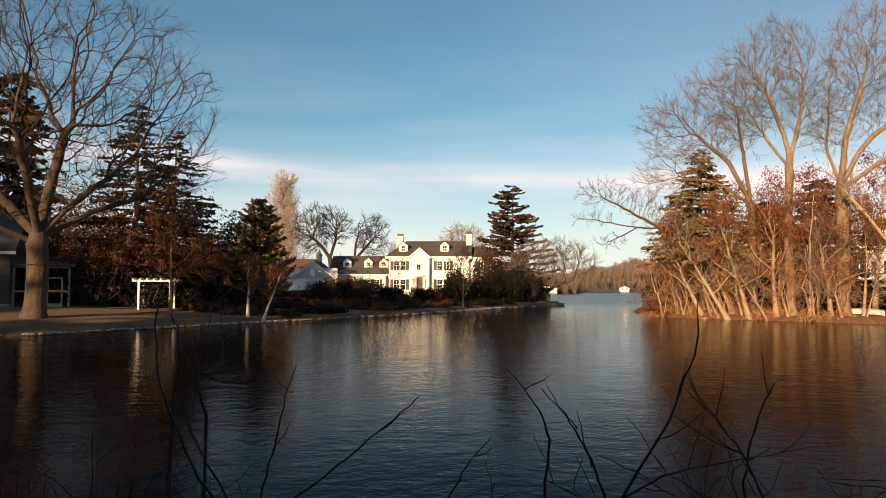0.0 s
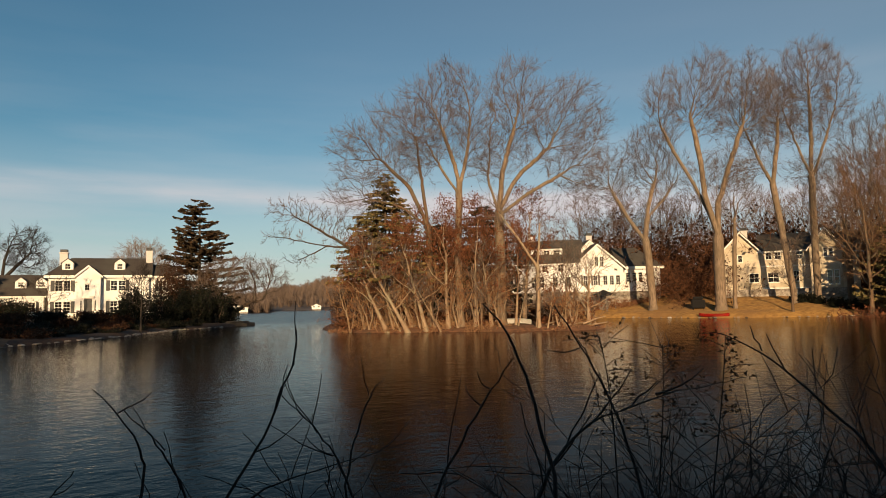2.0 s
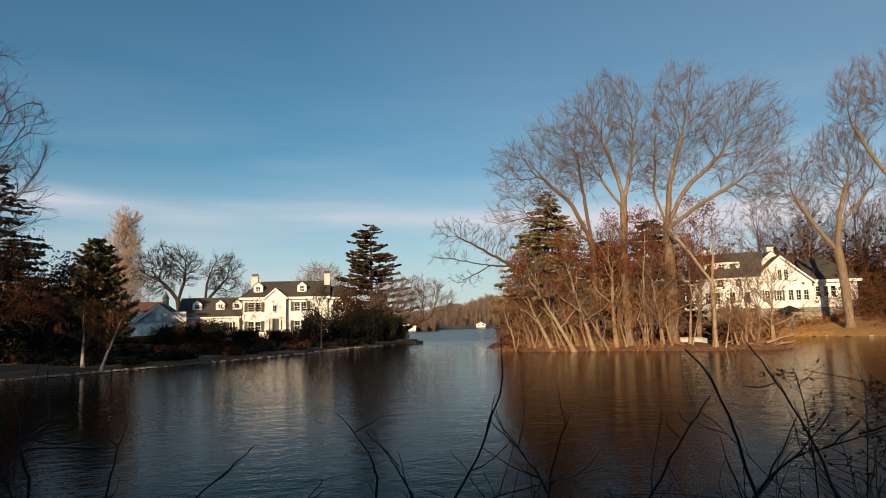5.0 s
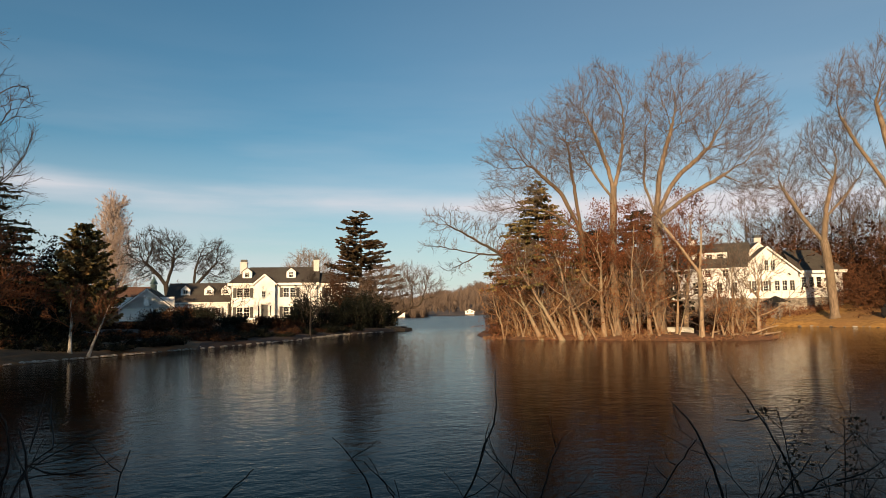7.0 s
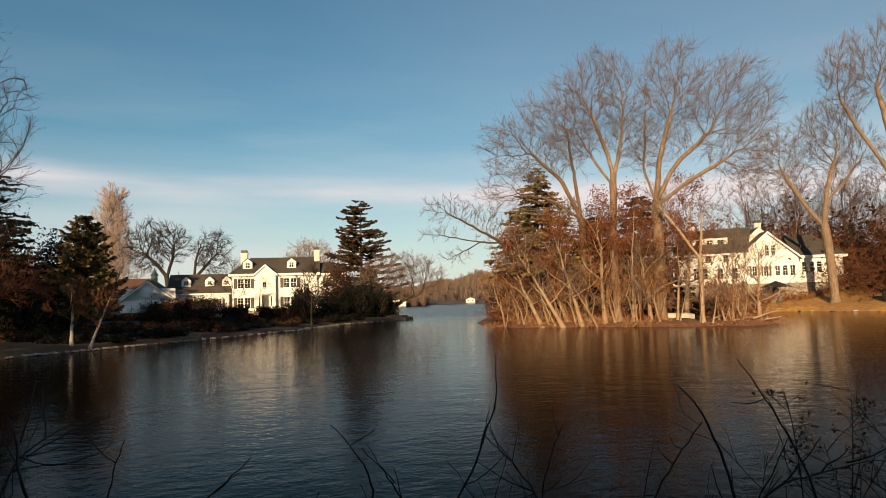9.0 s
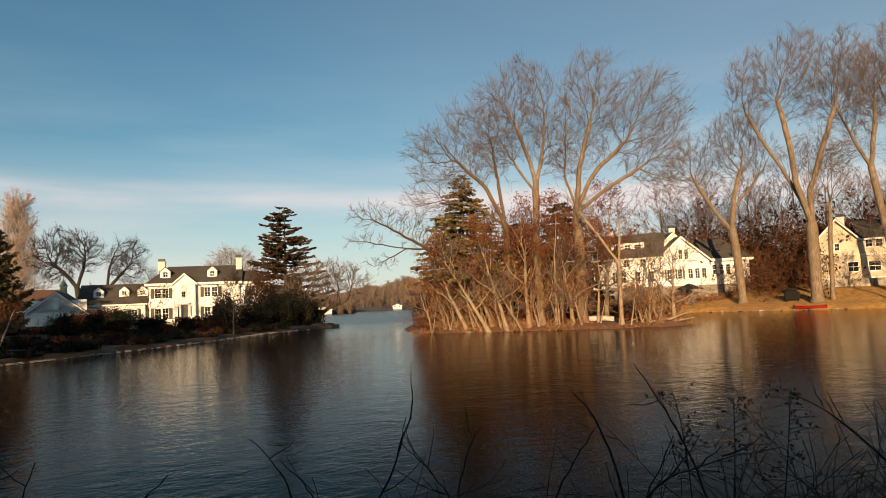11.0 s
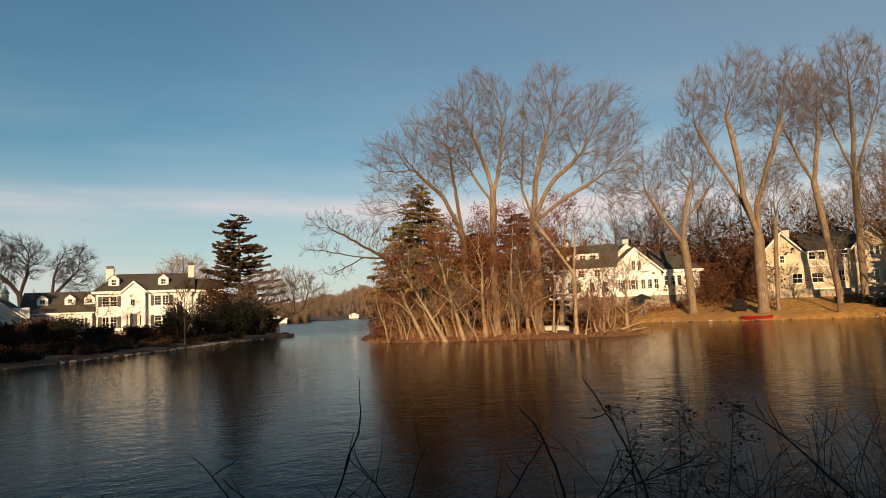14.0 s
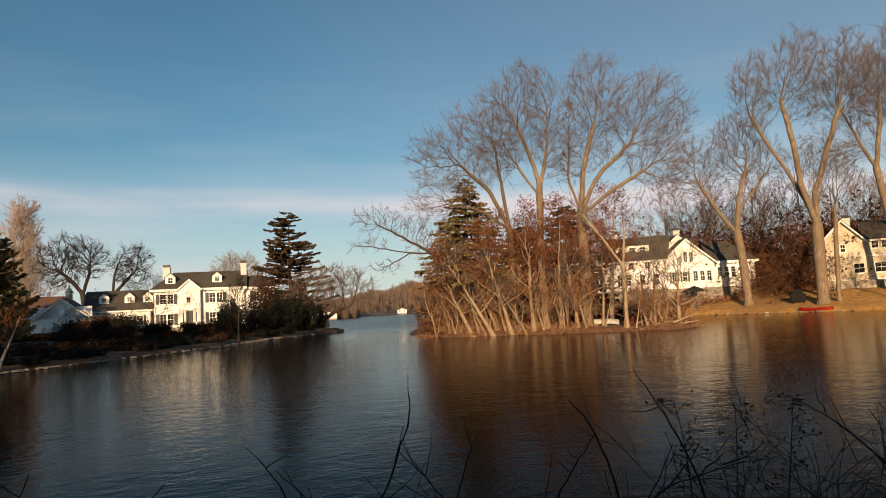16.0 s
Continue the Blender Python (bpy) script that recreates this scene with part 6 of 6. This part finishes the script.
def gazebo(x, y):
    g = thing("garden_shelter", "small garden table under a dark canopy", "shelter", x, y, gz(x, y), 20)
    for px in (-1.1, 1.1):
        for py in (-1.1, 1.1):
            part("post", boxed(px - 0.05, py - 0.05, -0.2, px + 0.05, py + 0.05, 1.9), WEATHERED, g)
    bm = bmesh.new()
    bmesh.ops.create_cone(bm, cap_ends=True, segments=4, radius1=1.9, radius2=0.08, depth=0.8, matrix=Matrix.Translation((0, 0, 2.3)) @ Matrix.Rotation(radians(45), 4, "Z"))
    part("canopy", bm, CANVAS, g, "dark canopy")
    part("tabletop", boxed(-0.8, -0.5, 0.7, 0.8, 0.5, 0.76, bevel=0.01), WEATHERED, g)
    for s in (-0.6, 0.6):
        part("table_leg", boxed(s - 0.06, -0.4, 0, s + 0.06, 0.4, 0.7), WEATHERED, g)


gazebo(59.6, 74.4)


def grill(x, y):
    g = thing("grill", "dark covered garden grill on the lawn", "grill", x, y, gz(x, y), -40)
    part("cover", boxed(-0.8, -0.45, 0.1, 0.8, 0.45, 1.1, bevel=0.12), CANVAS, g)
    part("lid", boxed(-0.6, -0.38, 1.1, 0.6, 0.38, 1.5, bevel=0.15), CANVAS, g)
    for s in (-0.6, 0.6):
        part("leg", boxed(s - 0.05, -0.3, -0.1, s + 0.05, 0.3, 0.1), CANVAS, g)


grill(64.6, 62.6)

# ---- far shores ----
def far_woods(name, label, spots, lo, hi, seed, material):
    """Leafless woodland too far off to count: fans of thin upright boughs."""
    rng = np.random.default_rng(seed)
    V, Q = Heap(), []
    for x, y in spots:
        z, h = gz(x, y), rng.uniform(lo, hi)
        k = 70
        a = rng.uniform(0, 6.28, k)
        q = rng.uniform(0, 1, k)
        foot = np.stack([np.zeros(k) + x, np.zeros(k) + y, z + h * q * 0.45], 1)
        out = h * 0.33 * np.sqrt(rng.uniform(0.05, 1, k))
        end = np.stack([x + np.cos(a) * out, y + np.sin(a) * out, z + h * (0.45 + 0.5 * q) + rng.normal(size=k) * 0.05 * h], 1)
        w = np.stack([np.sin(a + 1), np.cos(a + 1), 0 * a], 1) * (0.011 * h)
        add_quads(V, Q, np.stack([foot - w * 0.3, foot + w * 0.3, end + w, end - w], 1))
    return tagged(new(name, merged(name, V, Q, material, False)), label, "woods", kind="stuff")


rng = np.random.default_rng(14)
spots = []
for _ in range(360):
    az, r = radians(rng.uniform(6.5, 11.3)), rng.uniform(318, 400)
    if _ % 3 == 0:
        az, r = radians(rng.uniform(9.0, 24.0)), rng.uniform(420, 520)
    spots.append((r * math.sin(az), r * math.cos(az)))
far_woods("far_woods", "brown winter woodland on the far shore", spots, 5, 9, 1, FAR_TWIG)
spots = []
for _ in range(760):
    az, r = radians(rng.uniform(8, 24)), rng.uniform(540, 1150)
    spots.append((r * math.sin(az), r * math.cos(az)))
far_woods("far_woods", "brown winter woodland on the distant hill", spots, 9, 15, 2, FAR_TWIG)
for i in range(44):
    az, d = radians(rng.uniform(-35, 5)), rng.uniform(138, 200)
    plant(protos[i % 4], d * math.sin(az), d * math.cos(az), rng.uniform(0.4, 0.62))
for i in range(30):
    az, d = radians(rng.uniform(-35, 4)), rng.uniform(128, 160)
    plant(bushes[i % 3], d * math.sin(az), d * math.cos(az), rng.uniform(0.6, 1.0))


def cottage(x, y, w, d, h, rise, turn, label):
    c = thing("cottage", label, "house", x, y, gz(x, y), turn)
    ops = [(w * 0.15, 0.9, w * 0.35, 2.1), (w * 0.65, 0.9, w * 0.85, 2.1)]
    gable_block(c, 0, 0, w, d, h, rise, WHITE, ops, front=True)
    for s in (0.25, 0.75):
        window(c, w * s, 0.03, 0.9, w * 0.2, 1.2, 2, 2)
    part("foundation", boxed(0, 0, -1.5, w, d, -0.002), STONE, c)


cottage(43.2, 309, 8.5, 7, 1.8, 1.2, -8, "small white boathouse on the far shore")
cottage(105, 404, 5.5, 5, 1.7, 1.3, -14, "white house on the distant shore")

# ---- unseen trees added behind the viewer: they shade left bank and near water ----
for i, (x, y) in enumerate(((-88, -24), (-80, -26), (-73, -23), (-66, -26), (-58.6, -23), (-62.4, -21), (-69.5, -21), (-76.5, -21), (-84, -21), (-46, -23), (-40, -26), (-33, -23), (-27, -25))):
    conifer("spruce_tree", "unseen spruce added behind the viewer to shade the left bank", x, y, gz(x, y), (24 if i < 9 else 29) + (i % 3), 5.0, 0.3, 400 + i, NEEDLE, gaps=0.0, taper=0.4, group="near bank trees", spray=34, per=8, size=0.9)
# spruces added at and past the left edge of view, to shade the barn
for i, (x, y) in enumerate(((-47, 52), (-42, 55), (-38.5, 60), (-52, 50))):
    conifer("spruce_tree", "spruce added beside the garden to shade the barn", x, y, gz(x, y), 20, 4.6, 0.3, 420 + i, NEEDLE, gaps=0.0, taper=0.45, group="garden spruces", spray=34, per=8, size=0.9)
# hedge added out of view, to keep sun off the near stems
for i in range(7):
    x, y = -8 + i * 2.4, -5.5 - (i % 2)
    shrub("hedge", "unseen hedge added behind the viewer to shade the near stems", x, y, gz(x, y), 1.7, 1.2, 6.2, 410 + i, EVERGREEN, 6500, 0.17, 40, "near bank hedge")


# ---- near bank: bare shrubs before the viewer ----
def twig(base, mid, tip, r, seed, side=5, label="dark bare shrub stem on the near bank", forks=()):
    """One arching stem with short side shoots, rooted on the bank below."""
    rng, r = np.random.default_rng(seed), r * 0.74
    base, mid, tip = (np.array(v, float) for v in (base, mid, tip))
    root = np.array((base[0] + (base[0] - mid[0]) * 0.5, base[1] - 0.05, 0.0))
    root[2] = gz(root[0], root[1]) - 0.05
    t = np.linspace(0, 1, 16)[:, None]
    arc = base * (1 - t) * (1 - 2 * t) + mid * 4 * t * (1 - t) + tip * t * (2 * t - 1)
    arc = arc + np.cumsum(rng.normal(size=arc.shape) * 0.0028, 0)
    low = root + (arc[0] - root) * np.linspace(0, 1, 6)[:-1, None] ** 0.9
    V, Q = Heap(), []
    pts = np.concatenate([low, arc])
    tube_into(V, Q, pts, np.concatenate([np.linspace(r * 1.5, r, 5), np.linspace(r, r * 0.42, 16)]), 6)
    for i in range(side):
        k = min(int(2 + 12 * (i + rng.uniform(0, 1)) / max(side, 1)), 14)
        w = unit(unit(arc[k + 1] - arc[k]) + rng.normal(size=3) * np.array((0.8, 0.3, 0.5)))
        ln = rng.uniform(0.04, 0.16)
        s = np.linspace(0, 1, 5)[:, None]
        tube_into(V, Q, arc[k] + w * ln * s + np.array((0, 0, 0.25 * ln)) * s ** 2 + np.cumsum(rng.normal(size=(5, 3)) * 0.003, 0), np.linspace(r * 0.5, r * 0.25, 5), 4)
    for k, m, e in forks:
        b0, m, e = arc[k], np.array(m, float), np.array(e, float)
        q = np.linspace(0, 1, 12)[:, None]
        bow = b0 * (1 - q) * (1 - 2 * q) + m * 4 * q * (1 - q) + e * q * (2 * q - 1)
        tube_into(V, Q, bow + np.cumsum(rng.normal(size=bow.shape) * 0.002, 0), np.linspace(r * 0.6, r * 0.3, 12), 5)
    me = merged("bare_shrub", V, Q, BARK_DARK)
    return tagged(new("bare_shrub", me), label, "shrub", "near shrubs")


twig((0.37, 1.84, 1.81), (0.52, 1.85, 2.04), (0.56, 1.85, 2.22), 0.0055, 1, 4)
twig((0.69, 1.78, 1.78), (0.65, 1.82, 1.92), (0.54, 1.87, 2.05), 0.005, 2, 7)
twig((0.72, 2.00, 1.73), (0.76, 2.03, 1.95), (0.85, 2.01, 2.07), 0.005, 3, 2)
twig((0.69, 1.39, 1.86), (0.78, 1.38, 2.05), (0.85, 1.34, 2.18), 0.0045, 4, 3)
twig((0.77, 1.06, 1.92), (0.76, 1.10, 2.14), (0.71, 1.14, 2.30), 0.005, 5, 1)
twig((1.29, 1.45, 1.77), (1.26, 1.54, 2.06), (1.17, 1.62, 2.26), 0.0055, 6, 4)
twig((0.21, 2.01, 1.80), (0.22, 2.04, 1.96), (0.13, 2.06, 2.11), 0.006, 7, 1)
twig((0.32, 1.80, 1.83), (0.27, 1.83, 1.94), (0.18, 1.85, 2.06), 0.005, 8, 2)
twig((0.86, 1.29, 1.86), (0.97, 1.25, 2.03), (1.16, 1.09, 2.12), 0.006, 9, 6)
twig((1.63, 1.10, 1.90), (1.58, 1.22, 2.07), (1.45, 1.37, 2.21), 0.006, 10, 4)
twig((-0.73, 1.90, 1.76), (-0.70, 1.97, 2.04), (-0.50, 2.04, 2.17), 0.006, 11, 4)
twig((-0.53, 1.96, 1.74), (-0.49, 2.01, 1.93), (-0.46, 2.05, 2.10), 0.005, 12, 2)
twig((-0.49, 2.06, 1.71), (-0.27, 2.14, 1.88), (-0.15, 2.17, 1.99), 0.006, 13, 1)
twig((-0.06, 2.01, 1.72), (0.02, 2.04, 1.82), (0.08, 2.05, 1.89), 0.005, 14, 1)
twig((-0.52, 1.66, 1.84), (-0.65, 1.67, 2.05), (-0.68, 1.67, 2.27), 0.005, 15, 3)

twig((-0.61, 1.98, 1.76), (-0.73, 2.02, 1.95), (-0.71, 2.02, 2.05), 0.005, 16, 3, forks=((15, (-0.62, 2.06, 2.11), (-0.51, 2.11, 2.16)), (13, (-0.65, 2.07, 2.03), (-0.52, 2.12, 2.01))))
twig((-0.64, 1.89, 1.99), (-0.66, 1.90, 2.11), (-0.69, 1.93, 2.20), 0.0055, 17, 2, forks=((6, (-0.56, 1.92, 2.06), (-0.47, 1.94, 2.10)),))
twig((-0.72, 1.90, 2.02), (-0.71, 1.89, 2.13), (-0.75, 1.91, 2.22), 0.005, 18, 2)
twig((0.40, 1.93, 1.78), (0.61, 1.98, 1.85), (0.92, 2.03, 1.89), 0.0055, 19, 3)


def tangle(x, y, n, height, spread, seed, r=0.0040, label="tangled dark bare shrub on the near bank"):
    """A low bare shrub: many thin arching and forking stems from one root."""
    rng = np.random.default_rng(seed)
    ob = thing("shrub", label, "shrub", x, y, gz(x, y), 0, "near shrubs")
    for i in range(int(n * 1.1)):
        a = rng.uniform(0, 6.28)
        d = unit(np.array((math.cos(a) * 0.55, math.sin(a) * 0.35, 1.0)))
        wood, crown, tips = (Heap(), []), (Heap(), []), []
        foot = np.array((rng.normal() * spread, rng.normal() * spread * 0.5, -0.05))
        grow(rng, foot, d, height * rng.uniform(0.55, 1.0), r * rng.uniform(0.8, 1.3), 1, 3, (0, 5, 3), wood, wood, tips, 0.17, -0.02, 0.7, 0.0012)
        child("stem", merged("stem", *wood, BARK_DARK), ob)
    return ob


for i, (x, y, n, h, s) in enumerate(((1.00, 1.75, 13, 1.22, 0.2), (1.35, 1.60, 14, 1.3, 0.2), (1.7, 1.35, 13, 1.25, 0.2), (0.7, 1.95, 10, 1.08, 0.2), (0.35, 1.95, 7, 0.98, 0.18), (2.05, 1.3, 12, 1.3, 0.2), (-0.75, 1.85, 7, 1.1, 0.16), (-1.2, 1.75, 8, 1.15, 0.16), (0.0, 2.0, 4, 0.92, 0.12), (-1.6, 1.6, 8, 1.2, 0.16), (1.2, 1.9, 12, 1.18, 0.2), (1.5, 1.75, 12, 1.22, 0.2), (0.85, 1.6, 9, 1.12, 0.2), (1.9, 1.6, 10, 1.25, 0.2), (1.6, 1.05, 12, 1.0, 0.2), (1.25, 1.25, 12, 0.95, 0.2), (1.95, 1.05, 12, 1.1, 0.2), (2.3, 1.0, 11, 1.2, 0.2), (1.45, 1.2, 16, 1.12, 0.25), (1.75, 1.15, 18, 1.15, 0.25), (2.05, 1.1, 18, 1.2, 0.25), (2.3, 1.25, 16, 1.25, 0.25), (1.0, 1.5, 14, 1.0, 0.25), (-0.6, 2.05, 8, 1.08, 0.16), (-0.92, 1.95, 9, 1.12, 0.16))):
    tangle(x, y, n, h, s, 500 + i)


def weed(x, y, top, seed, lean):
    """A dry stalk with a nodding seed head of small curled leaves."""
    rng = np.random.default_rng(seed)
    z = gz(x, y)
    ob = thing("weed", "dry weed stalk with a nodding seed head", "weed", x, y, z, 0, "near weeds")
    t = np.linspace(0, 1, 14)
    pts = np.stack([lean * t ** 2, 0.03 * np.sin(t * 5), (top - z) * (t - 0.12 * t ** 4)], 1)
    V, Q = Heap(), []
    tube_into(V, Q, pts, np.linspace(0.004, 0.0012, 14), 5)
    LV, LQ = Heap(), []
    for k in range(22):
        s = 0.76 + 0.24 * k / 21
        p0 = np.array([np.interp(s, t, pts[:, j]) for j in range(3)])
        d = unit(np.array((rng.normal(), rng.normal() * 0.6, 0.3)))
        ln = rng.uniform(0.03, 0.11)
        tube_into(V, Q, [p0, p0 + d * ln * 0.5, p0 + d * ln + np.array((0, 0, -0.01))], (0.0012, 0.001, 0.0008), 3)
        c = p0 + d * ln * rng.uniform(0.3, 1.0, (7, 1)) + rng.normal(size=(7, 3)) * 0.006
        leaves(LV, LQ, rng, c, 0.0056)
    child("stalk", merged("stalk", V, Q, BARK_DARK), ob)
    tagged(child("seed_head", merged("seed_head", LV, LQ, SEED, False), ob), kind="stuff")


for i, (x, y, top, lean) in enumerate(((1.28, 1.5, 2.38, -0.10), (1.43, 1.42, 2.37, 0.07), (1.40, 1.55, 2.34, 0.02))):
    weed(x, y, top, 530 + i, lean)
